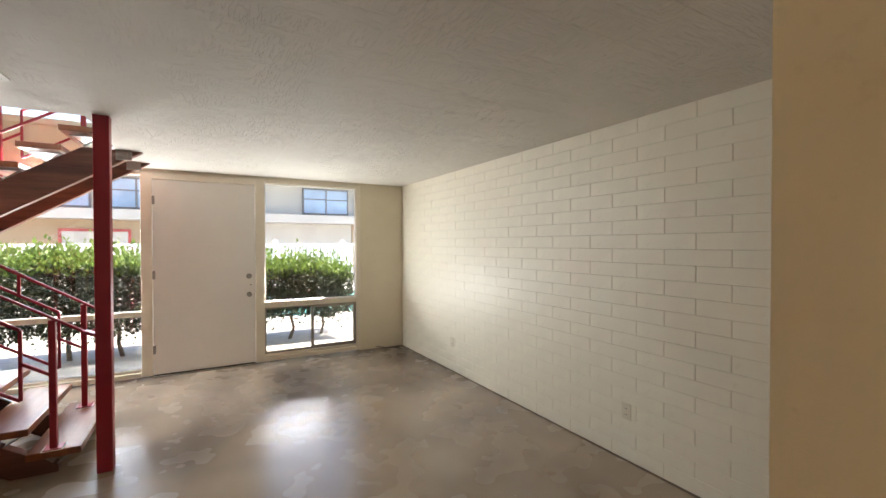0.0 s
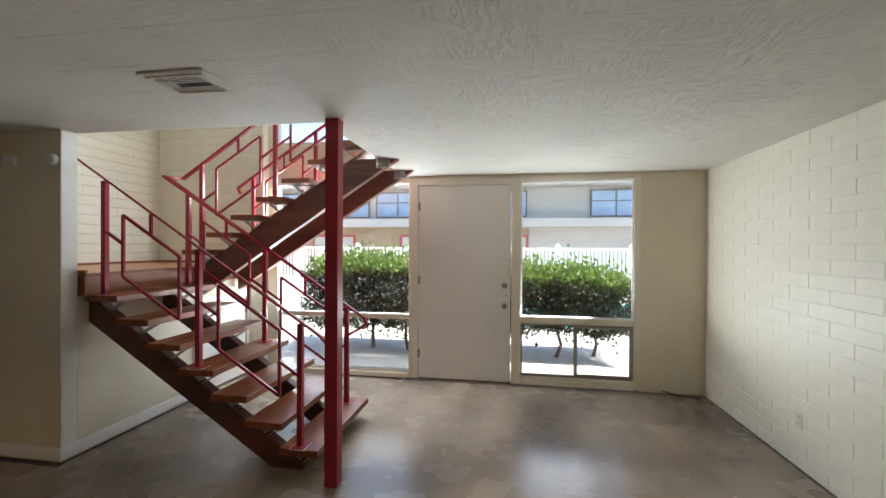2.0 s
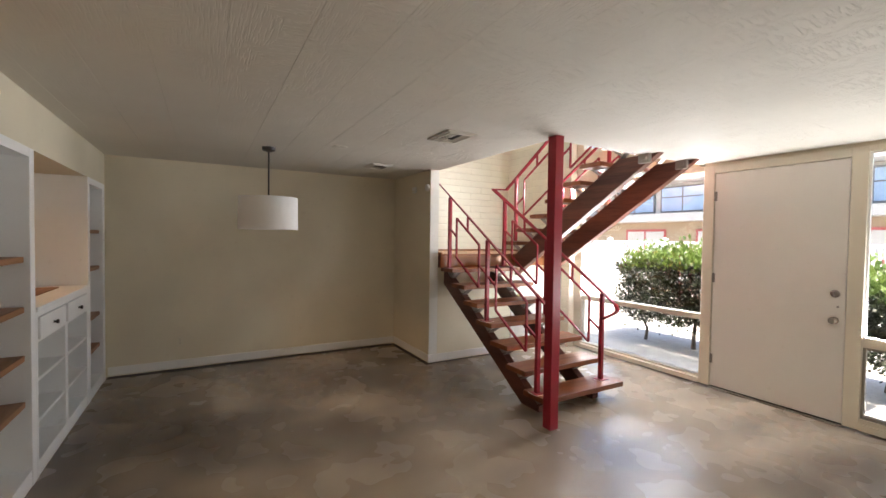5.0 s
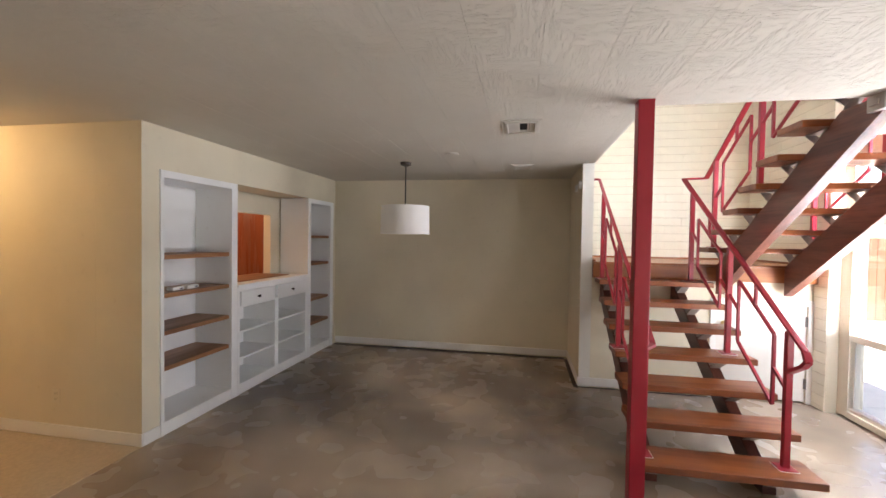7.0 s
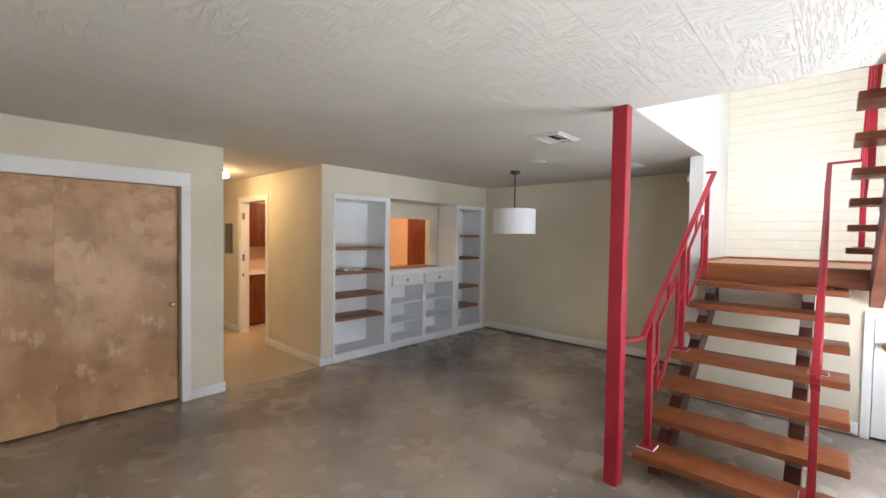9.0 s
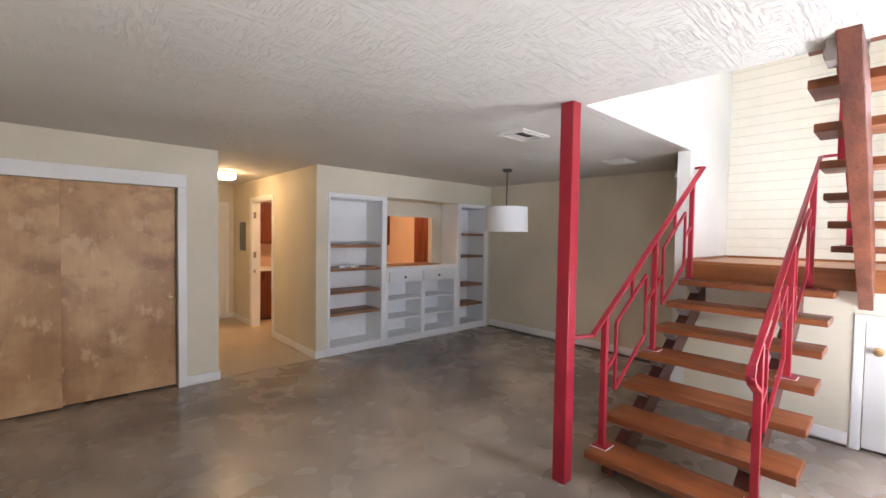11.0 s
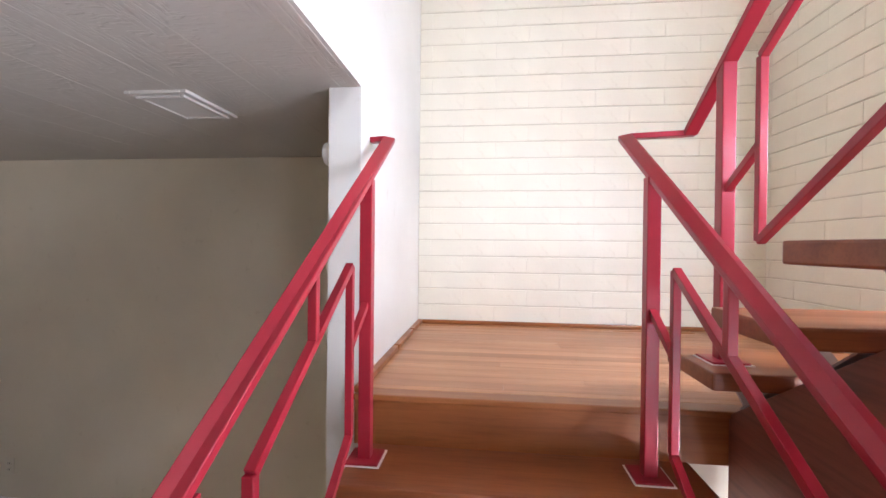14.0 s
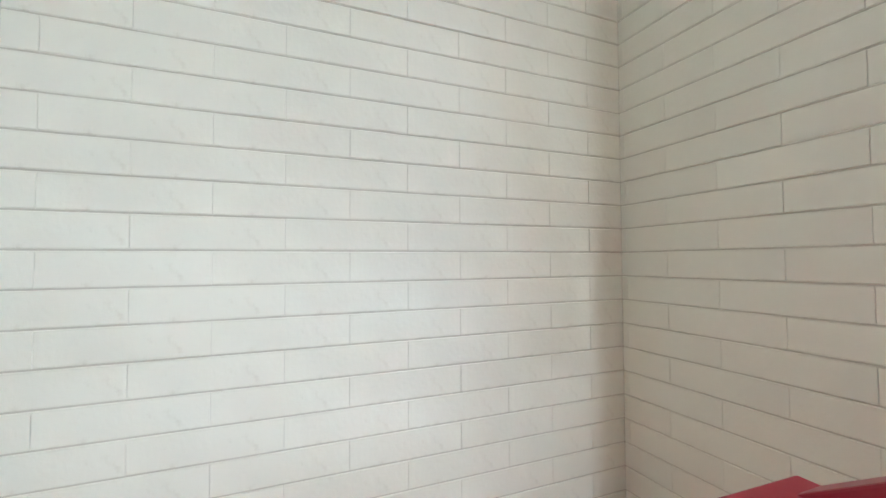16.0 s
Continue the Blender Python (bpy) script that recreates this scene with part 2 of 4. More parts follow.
def leaf_mat(name, low, high):
    m, nt, b = node_mat(name, 0.5)
    geo = nt.nodes.new("ShaderNodeNewGeometry")
    nt.links.new(ramp(nt, geo.outputs["Random Per Island"], [(0.0, low), (1.0, high)]), b.inputs["Base Color"])
    b.inputs["Subsurface Weight"].default_value = 0.0
    tr = nt.nodes.new("ShaderNodeBsdfTranslucent")
    tr.inputs[0].default_value = (*shade(high, 1.3), 1)
    ms = nt.nodes.new("ShaderNodeMixShader")
    ms.inputs[0].default_value = 0.35
    nt.links.new(b.outputs[0], ms.inputs[1])
    nt.links.new(tr.outputs[0], ms.inputs[2])
    nt.links.new(ms.outputs[0], nt.nodes["Material Output"].inputs[0])
    return m


def glass():
    m, nt, b = node_mat("window_glass", 0.0)
    b.inputs["Transmission Weight"].default_value = 1.0
    b.inputs["IOR"].default_value = 1.45
    b.inputs["Base Color"].default_value = (0.97, 0.985, 0.98, 1)
    return m


def glow(name, colour, strength):
    m, nt, b = node_mat(name, 0.5)
    b.inputs["Base Color"].default_value = (0.8, 0.75, 0.65, 1)
    b.inputs["Emission Color"].default_value = (*colour, 1)
    b.inputs["Emission Strength"].default_value = strength
    return m


M_RED = rail_paint()
M_FLOOR = concrete_floor()
M_CEIL = ceiling_paint()
M_PLY = plywood()
M_HALLFLOOR = speckled("tan_vinyl_floor", (0.46, 0.37, 0.255), (0.60, 0.49, 0.35), 40, 0.4)
M_GROUND = speckled("sunlit_concrete", (0.34, 0.32, 0.29), (0.50, 0.47, 0.43), 6, 0.9)
M_MORTAR = paint("block_joint_paint", (0.62, 0.56, 0.44), 0.6, grain=60, relief=0.4)
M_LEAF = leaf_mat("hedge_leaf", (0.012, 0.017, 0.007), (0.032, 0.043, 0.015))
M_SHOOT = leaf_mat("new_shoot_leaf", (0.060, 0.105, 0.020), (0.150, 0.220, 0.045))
M_BARK = speckled("grey_bark", (0.10, 0.075, 0.045), (0.22, 0.17, 0.13), 25, 0.9)
M_GLASS = glass()
M_BLUEGLASS = paint("blue_window_blind", (0.25, 0.34, 0.48), 0.15, relief=0.02, blotch=0.15)
M_LAMP = glow("lit_opal_glass", (1.0, 0.72, 0.36), 2.0)
M_BRASS, _, _b = node_mat("satin_brass", 0.3, 1.0)
_b.inputs["Base Color"].default_value = (0.62, 0.42, 0.2, 1)
M_STEEL, _, _b = node_mat("satin_nickel", 0.3, 1.0)
_b.inputs["Base Color"].default_value = (0.30, 0.28, 0.26, 1)
M_BRACKET = paint("brown_steel_bracket", (0.27, 0.225, 0.20), 0.45, relief=0.05)
M_APPL = paint("stainless_appliance", (0.55, 0.52, 0.48), 0.3, relief=0.02)


# ---- mesh helpers ----
base_of = {}


def box(bm, x0, x1, y0, y1, z0, z1):
    lo, hi = [min(a, b) for a, b in ((x0, x1), (y0, y1), (z0, z1))], [max(a, b) for a, b in ((x0, x1), (y0, y1), (z0, z1))]
    m = Matrix.LocRotScale([(a + b) / 2 for a, b in zip(lo, hi)], None, [b - a for a, b in zip(lo, hi)])
    return bmesh.ops.create_cube(bm, size=1, matrix=m)["verts"]


def bar(bm, p, q, w, h=None, side=None):
    """A rectangular bar from p to q, w wide (along side) and h deep."""
    p, q = Vector(p), Vector(q)
    way = (q - p).normalized()
    side = Vector(side) if side else (Vector((0, 0, 1)).cross(way) if abs(way.z) < 0.99 else Vector((0, 1, 0)))
    side = (side - side.dot(way) * way).normalized()
    up = way.cross(side)
    m = Matrix((way, side, up)).transposed().to_4x4()
    m.translation = (p + q) / 2
    return bmesh.ops.create_cube(bm, size=1, matrix=m @ Matrix.Diagonal(((q - p).length, w, h or w, 1)))["verts"]


def rod(bm, p, q, r, r2=None, n=12):
    p, q = Vector(p), Vector(q)
    m = (q - p).to_track_quat("Z", "Y").to_matrix().to_4x4()
    m.translation = (p + q) / 2
    return bmesh.ops.create_cone(bm, cap_ends=True, segments=n, radius1=r, radius2=r if r2 is None else r2, depth=(q - p).length, matrix=m)["verts"]


def lathe(bm, place, profile, axis="z", n=20):
    """Turned shape: (radius, height) pairs about an axis through place."""
    rows = []
    for r, h in profile:
        ring = []
        for k in range(n):
            a = 2 * math.pi * k / n
            c, s = r * math.cos(a), r * math.sin(a)
            v = {"z": (c, s, h), "y": (c, h, s), "x": (h, c, s)}[axis]
            ring.append(bm.verts.new(Vector(place) + Vector(v)))
        rows.append(ring)
    for a, b in zip(rows, rows[1:]):
        for k in range(n):
            bm.faces.new((a[k], a[(k + 1) % n], b[(k + 1) % n], b[k]))
    bm.faces.new(rows[0])
    bm.faces.new(rows[-1])
    bmesh.ops.recalc_face_normals(bm, faces=bm.faces)


def soften(bm, width, segments=2):
    edges = [e for e in bm.edges if len(e.link_faces) == 2 and e.calc_face_angle(0) > 0.5]
    bmesh.ops.bevel(bm, geom=edges, offset=width, segments=segments, affect="EDGES", profile=0.6)


def thing(name, base, label, category, group="", kind=""):
    ob = new(name)
    ob.location = base
    ob.empty_display_size = 0.1
    base_of[ob] = Vector(base)
    return tagged(ob, label, category, group, kind)


def part(name, bm, material, parent=None, label="", bevel=0.0, smooth=False, kind=""):
    """One mesh object from world-space geometry, under a thing or a part."""
    if bevel:
        soften(bm, bevel)
    base = base_of.get(parent, Vector((0, 0, 0)))
    if base.length:
        bmesh.ops.translate(bm, verts=bm.verts, vec=-base)
    me = bpy.data.meshes.new(name)
    bm.to_mesh(me)
    bm.free()
    me.materials.append(material)
    if smooth:
        for f in me.polygons:
            f.use_smooth = True
        me.set_sharp_from_angle(angle=radians(40))
    ob = new(name, me)
    if parent is not None:
        ob.parent = parent
    base_of[ob] = base
    return tagged(ob, label, kind=kind)


def boxes(name, material, spans, parent=None, label="", bevel=0.0, kind=""):
    bm = bmesh.new()
    for s in spans:
        box(bm, *s)
    return part(name, bm, material, parent, label, bevel, kind=kind)


def structure(ob, label, category):
    return tagged(ob, label, category, kind="structure")


H = 2.42
XW, XE, YN, YS = -3.18, 3.22, 2.25, -3.45
XB, YB = -3.315, 2.135
TOP = 5.0

# ---- floors and ceilings ----
structure(boxes("floor", M_FLOOR, [(-3.6, 3.5, YS, 2.45, -0.12, 0), (1.302, 3.5, -4.31, YS - 0.0005, -0.12, 0)]), "polished brown-grey mottled concrete floor", "floor")
structure(boxes("floor_hall", M_HALLFLOOR, [(-3.6, 1.301, -7.1, YS - 0.002, -0.12, 0.004)]), "tan sheet vinyl floor of the hall and kitchen", "floor")


def ceiling():
    """Fibre planks running along x, with narrow open joints, round the stairwell opening."""
    bm = bmesh.new()
    w, y = 0.3, -3.33
    box(bm, -3.4, 3.4, -3.42, -3.33, H, H + 0.005)
    def sheet(x0, x1, y0, y1):
        g = 0.0011
        vs = [bm.verts.new(p) for p in ((x0 + g, y0 + g, H), (x1 - g, y0 + g, H), (x1 - g, y1 - g, H), (x0 + g, y1 - g, H))]
        ws = [bm.verts.new(p) for p in ((x0, y0, H + 0.0034), (x1, y0, H + 0.0034), (x1, y1, H + 0.0034), (x0, y1, H + 0.0034))]
        bm.faces.new(vs[::-1])
        for k in range(4):
            bm.faces.new((vs[k], vs[(k + 1) % 4], ws[(k + 1) % 4], ws[k]))

    def plank(x0, x1, y0, y1):
        cuts = [x0] + [c for c in (-1.19, 1.25) if x0 < c < x1] + [x1]
        for a, b in zip(cuts, cuts[1:]):
            sheet(a, b, y0, y1)
    while y < 2.3:
        y1 = y + w
        x0 = -3.4 if y1 <= 0.06 else -0.1
        if y < 0.031 < y1:
            plank(-3.4, 3.4, y, 0.031)
            plank(-0.1, 3.4, 0.031, y1)
        else:
            plank(x0, 3.4, y, y1)
        y = y1
    box(bm, -3.6, 3.5, -7.1, 0.03, H + 0.0032, H + 0.31)
    box(bm, -0.1, 3.5, 0.031, 2.45, H + 0.0032, H + 0.31)
    box(bm, -3.4, 3.4, -6.95, -3.42, H, H + 0.005)
    return part("ceiling", bm, M_CEIL)


structure(ceiling(), "cream textured plank ceiling with narrow seams", "ceiling")
structure(boxes("ceiling_upper", M_CEIL, [(-3.6, 3.5, 0.0, 2.45, TOP, TOP + 0.2)]), "white upper ceiling over the stairwell", "ceiling")

# ---- walls ----
structure(boxes("wall_east", M_MORTAR, [(XE + 0.0028, 3.5, -7.1, 2.45, 0, H)]), "cream painted block wall with thin courses", "wall")
structure(boxes("wall_west", M_WALL, [(-3.6, XW, -7.1, -0.07, 0, H)]), "plain tan painted dining wall", "wall")
structure(boxes("wall_stairwell_west", M_MORTAR, [(-3.6, XB - 0.0045, -0.07, 2.45, 0, TOP)]), "cream painted block wall above the landing", "wall")
structure(boxes("wall_stairwell_south", M_STAIRWALL, [
    (XB - 0.003, -2.06, -0.07, 0.045, 0, H + 0.002), (XB - 0.003, -0.1, 0.031, 0.045, H + 0.001, H + 0.31), (XB - 0.003, 3.5, -0.03, 0.045, H + 0.31, TOP)]), "white plaster stairwell wall", "wall")
structure(boxes("wall_stub_face", M_WALL, [(XW + 0.001, -2.062, -0.074, -0.07, 0, H - 0.001)]), "tan painted face of the wall stub", "wall")
structure(boxes("wall_under_landing", M_WALL, [
    (-2.15, -2.06, 0.046, 1.27, 0, 1.2), (-2.15, -2.06, 2.09, YB, 0, 1.2), (-2.15, -2.06, 1.27, 2.09, 0.975, 1.2)]), "tan wall closing the store under the landing", "wall")
structure(boxes("wall_north", M_WALL, [
    (2.56, XE + 0.003, YN, 2.45, 0, H), (-0.04, 2.56, YN, 2.45, 2.385, H), (-1.86, -0.1, YN, 2.45, 2.40, 2.80),
    (-0.1, 1.4, YN, 2.45, H + 0.31, 2.8), (1.4, XE, YN, 2.45, H + 0.31, TOP), (-1.86, 1.4, YN, 2.45, 4.7, TOP)]), "cream painted front wall round the windows", "wall")
structure(boxes("wall_north_block", M_MORTAR, [(XB - 0.003, -1.86, YB + 0.0045, 2.45, 0, TOP)]), "cream painted block return beside the window", "wall")
structure(boxes("wall_south", M_WALL, [
    (-0.095, 0.06, -3.86, YS, 0, H), (XW, -0.095, -3.86, YS, 2.09, H), (XW, -3.105, -3.86, YS, 0, 2.09),
    (1.168, 1.535, -3.57, -3.41, 0, H), (1.535, XE + 0.003, -3.57, -3.41, 2.005, H)]), "tan wall with built-in bookcase and closet", "wall")
structure(boxes("wall_hall_west", M_WALL, [
    (-0.06, 0.06, -4.9, -3.861, 0, H), (-0.06, 0.06, -6.9, -5.83, 0, H), (-0.06, 0.06, -5.83, -4.9, 2.085, H)]), "tan hall wall with a kitchen doorway", "wall")
structure(boxes("wall_hall_east", M_WALL, [(1.168, 1.3, -6.9, -3.571, 0, H)]), "tan hall wall beside the closet", "wall")
structure(boxes("wall_hall_end", M_WALL, [(-0.06, 1.3, -7.1, -6.82, 0, H)]), "tan end wall of the hall", "wall")
structure(boxes("wall_closet_back", M_WALL, [(1.301, 3.5, -4.3, -4.2, 0, H)]), "plain back wall of the closet", "wall")
structure(boxes("wall_pass_through", M_WALL, [
    (-3.175, -2.18, -3.96, -3.862, 0, H), (-2.18, -1.2, -3.96, -3.862, 0, 1.06), (-2.18, -1.2, -3.96, -3.862, 1.855, H),
    (-1.2, -0.061, -3.96, -3.862, 0, H)]), "tan wall with an opening to the kitchen", "wall")
structure(boxes("wall_kitchen_south", M_KITCHEN, [(-3.18, -0.061, -7.1, -6.8, 0, H)]), "peach kitchen wall", "wall")
structure(boxes("wall_kitchen_west", M_KITCHEN, [(XW, XW + 0.02, -6.8, -3.962, 0, H)]), "peach kitchen wall", "wall")
structure(boxes("wall_upper_east", M_STAIRWALL, [(1.4, 1.5, 0.046, YN - 0.001, H + 0.31, TOP)]), "white wall of the upper hall", "wall")

# ---- skirting ----
def skirting(name, runs):
    bm = bmesh.new()
    for r in runs:
        box(bm, *r)
    return structure(part(name, bm, M_TRIM, bevel=0.004), "white painted wooden skirting board, scuffed", "baseboard")


skirting("baseboard_west", [(XW, XW + 0.014, YS + 0.02, -0.0745, 0.02, 0.11)])
skirting("baseboard_stub", [(XW + 0.015, -2.046, -0.088, -0.0745, 0.02, 0.11)])
skirting("baseboard_under_landing", [(-2.06, -2.046, -0.074, 1.20, 0.02, 0.11)])
skirting("baseboard_hall_west", [(0.06, 0.074, -4.85, YS + 0.012, 0.006, 0.1), (-0.09, 0.0595, YS, YS + 0.014, 0.006, 0.1), (0.06, 0.074, -6.8, -5.9, 0.006, 0.1)])
skirting("baseboard_closet_pier", [(1.154, 1.458, -3.41, -3.396, 0.006, 0.1), (1.154, 1.168, -6.8, -3.4105, 0.006, 0.1)])
skirting("baseboard_hall_end", [(0.075, 0.14, -6.82, -6.806, 0.006, 0.1)])


# Dark strip paints the shaded gap under the baseboards along with glue residue.
M_GLUEGAP = paint("gap_shade_and_glue", (0.045, 0.032, 0.024), 0.7, grain=60, relief=0.4, blotch=0.3)
structure(boxes("floor_edge", M_GLUEGAP, [(XW, XW + 0.085, YS + 0.02, -0.125, 0.0005, 0.004), (XW + 0.086, -2.02, -0.125, -0.0745, 0.0005, 0.004),
    (-2.06, -2.036, -0.074, 1.20, 0.0005, 0.004)]), "dark strip for the shaded gap and glue line under the baseboards", "floor edge")
M_GRIME = paint("brown_floor_grime", (0.15, 0.105, 0.07), 0.7, grain=50, relief=0.3, blotch=0.35)
structure(boxes("floor_edge", M_GRIME, [(XE - 0.022, XE - 0.002, -3.39, 2.2, 0.0005, 0.004), (2.57, XE - 0.023, 2.215, 2.249, 0.0005, 0.004)]), "brown grime along the foot of the block wall", "floor edge")


# ---- front windows and door ----
def pane(name, x0, x1, z0, z1, y, parent):
    ob = boxes(name, M_GLASS, [(x0, x1, y, y + 0.006, z0, z1)], parent)
    ob.visible_shadow = False
    return ob


def frame_bars(name, spans, mat, parent, bevel=0.005, label=""):
    return [boxes(name, mat, [s], parent, label, bevel) for s in spans]


def front_window_right():
    w = thing("window_1", (1.9, YN, 0.02), "tall fixed window over a bronze sliding pane", "window", kind="structure")
    y0, y1 = 2.235, 2.34
    frame_bars("window_frame", [(1.165, 1.272, y0, y1, 0.02, 2.385), (2.492, 2.56, y0, y1, 0.02, 2.385),
                                (1.273, 2.491, y0, y1, 2.338, 2.385), (1.273, 2.491, y0 + 0.01, y1, 0.715, 0.785)], M_FRAME, w)
    frame_bars("window_sill", [(1.273, 2.491, y0 - 0.012, y1, 0.02, 0.075), (1.273, 2.491, y0 + 0.008, y1, 0.076, 0.112)], M_FRAME, w)
    frame_bars("glazing_bead", [(1.273, 1.288, 2.255, 2.28, 0.786, 2.337), (2.476, 2.491, 2.255, 2.28, 0.786, 2.337),
                                (1.289, 2.475, 2.255, 2.28, 0.786, 0.8), (1.289, 2.475, 2.255, 2.28, 2.322, 2.337)], M_TRIM, w, 0.003)
    pane("pane", 1.275, 2.489, 0.787, 2.336, 2.285, w)
    s = boxes("sliding_sash", M_BRONZE, [(1.274, 1.294, 2.26, 2.3, 0.113, 0.714), (2.455, 2.49, 2.25, 2.3, 0.113, 0.714), (1.295, 2.454, 2.26, 2.3, 0.695, 0.714),
                                          (1.295, 2.454, 2.26, 2.3, 0.113, 0.138), (1.862, 1.9, 2.25, 2.3, 0.139, 0.694), (1.901, 2.454, 2.25, 2.275, 0.675, 0.694),
                                          (1.901, 2.454, 2.25, 2.275, 0.139, 0.16)], w, "dark bronze aluminium sash", 0.003)
    pane("pane", 1.295, 1.861, 0.139, 0.694, 2.285, s)
    pane("pane", 1.901, 2.454, 0.161, 0.674, 2.262, s)


def front_window_left():
    w = thing("window_2", (-0.9, YN, 0.02), "tall fixed window beside the stairs, with a low rail", "window", kind="structure")
    y0, y1 = 2.235, 2.34
    frame_bars("window_frame", [(-0.04, 0.068, y0, y1, 0.02, 2.385), (-1.86, -1.73, y0, y1, 0.02, 2.40),
                                (-1.729, -0.041, y0, y1, 2.34, 2.40), (-1.729, -0.041, y0 + 0.01, y1, 0.715, 0.775)], M_FRAME, w)
    frame_bars("window_sill", [(-1.729, -0.041, y0 - 0.012, y1, 0.02, 0.075), (-1.729, -0.041, y0 + 0.008, y1, 0.076, 0.105)], M_FRAME, w)
    pane("pane", -1.728, -0.042, 0.776, 2.338, 2.285, w)
    pane("pane", -1.728, -0.042, 0.107, 0.713, 2.285, w)


# The east half is unseen, added to let more daylight into the stairwell.
def upper_window():
    w = thing("window_3", (-0.9, YN, 2.8), "tall upper stairwell window in a cream frame, widened unseen for light", "window", kind="structure")
    y0, y1 = 2.235, 2.34
    frame_bars("window_frame", [(1.34, 1.4, y0, y1, 2.8, 4.7), (-1.86, -1.73, y0, y1, 2.8, 4.7), (-1.729, 1.339, y0, y1, 2.8, 2.87),
                                (-1.729, 1.339, y0, y1, 4.64, 4.7), (-0.06, -0.0, y0 + 0.01, y1, 2.871, 4.639)], M_FRAME, w)
    pane("pane", -1.728, -0.061, 2.872, 4.638, 2.285, w)
    pane("pane", 0.001, 1.338, 2.872, 4.638, 2.285, w)


front_window_right()
front_window_left()
upper_window()


def hinge(parent, x, y, z, axis="z", mat=None):
    bm = bmesh.new()
    rod(bm, (x, y, z - 0.05), (x, y, z + 0.05), 0.008, n=8)
    box(bm, x - 0.018, x + 0.018, y + 0.004, y + 0.008, z - 0.048, z + 0.048)
    return part("hinge", bm, mat or M_STEEL, parent, "tarnished steel hinge")


def knob(parent, place, axis, sign, mat, name="knob", r=0.03):
    bm = bmesh.new()
    s = sign
    lathe(bm, place, [(r * 1.05, 0), (r * 1.05, 0.006 * s), (r * 0.45, 0.010 * s), (r * 0.42, 0.03 * s), (r * 0.85, 0.038 * s), (r, 0.052 * s), (r * 0.8, 0.066 * s), (r * 0.3, 0.07 * s)], axis)
    return part(name, bm, mat, parent, smooth=True)


def front_door():
    d = thing("door_1", (0.61, YN, 0.02), "closed flush white front door with nickel knob and deadbolt", "door", kind="structure")
    frame_bars("door_frame", [(0.069, 1.164, 2.235, 2.34, 2.305, 2.385)], M_FRAME, d)
    leaf = boxes("door_leaf", M_DOOR, [(0.075, 1.157, 2.25, 2.295, 0.028, 2.30)], d, bevel=0.003)
    boxes("threshold", M_BRONZE, [(0.069, 1.164, 2.225, 2.34, 0.0, 0.012)], d, "worn bronze threshold", 0.004)
    # Near-black strip paints the shade in the gap below the door leaf.
    boxes("door_sweep", M_DARK, [(0.08, 1.152, 2.262, 2.29, 0.0125, 0.0275)], d, "dark strip for the shaded gap under the leaf")
    for z in (2.06, 1.19, 0.32):
        hinge(leaf, 0.078, 2.243, z)
    knob(leaf, (1.088, 2.25, 0.908), "y", -1, M_STEEL)
    bm = bmesh.new()
    lathe(bm, (1.088, 2.25, 1.14), [(0.033, 0), (0.033, -0.008), (0.026, -0.014), (0.012, -0.016), (0.012, -0.024)], "y")
    box(bm, 1.083, 1.093, 2.215, 2.232, 1.122, 1.158)
    part("deadbolt", bm, M_STEEL, leaf, smooth=True)
    boxes("latch_plate", M_STEEL, [(1.100, 1.116, 2.247, 2.25, 1.02, 1.034)], leaf)


front_door()


# ---- red post ----
def red_post():
    p = thing("steel_post", (0, 0, 0), "red enamelled square steel post holding the ceiling", "post")
    bm = bmesh.new()
    box(bm, -0.045, 0.045, -0.045, 0.045, 0.0, H)
    part("shaft", bm, M_RED, p, bevel=0.006)
    boxes("top_plate", M_RED, [(-0.046, 0.046, -0.046, 0.046, H - 0.010, H)], p, bevel=0.002)


red_post()

# ---- staircase ----
RISE, GO, LAND = 0.172, 0.267, 1.37
NOSE1, Y1A, Y1B = -0.145, 0.07, 1.115
NOSE2, Y2A, Y2B = -2.08, 1.08, 2.08
LFRONT = -2.0
SLOPE = RISE / GO
TREAD_T = 0.048


def tread_mesh(bm, x0, x1, y0, y1, top):
    box(bm, x0, x1, y0, y1, top - TREAD_T, top)


def bracket(bm, xa, xb, xs, y, ztop, zs):
    """A bent steel strap: two legs from the tread down to the beam."""
    w = 0.07
    bar(bm, (xa, y, ztop - 0.004), (xb, y, ztop - 0.004), w, 0.006, (0, 1, 0))
    bar(bm, (xa, y, ztop - 0.006), (xs, y, zs(xs) + 0.003), w, 0.006, (0, 1, 0))
    bar(bm, (xb, y, ztop - 0.006), (xs + 0.02, y, zs(xs + 0.02) + 0.003), w, 0.006, (0, 1, 0))


def beam(bm, pts, y0, y1):
    """A board cut to a side outline of (x, z) corners."""
    a = [bm.verts.new((x, y0, z)) for x, z in pts]
    b = [bm.verts.new((x, y1, z)) for x, z in pts]
    n = len(pts)
    bm.faces.new(a)
    bm.faces.new(b[::-1])
    for k in range(n):
        bm.faces.new((a[k], b[k], b[(k + 1) % n], a[(k + 1) % n]))
    bmesh.ops.recalc_face_normals(bm, faces=bm.faces)


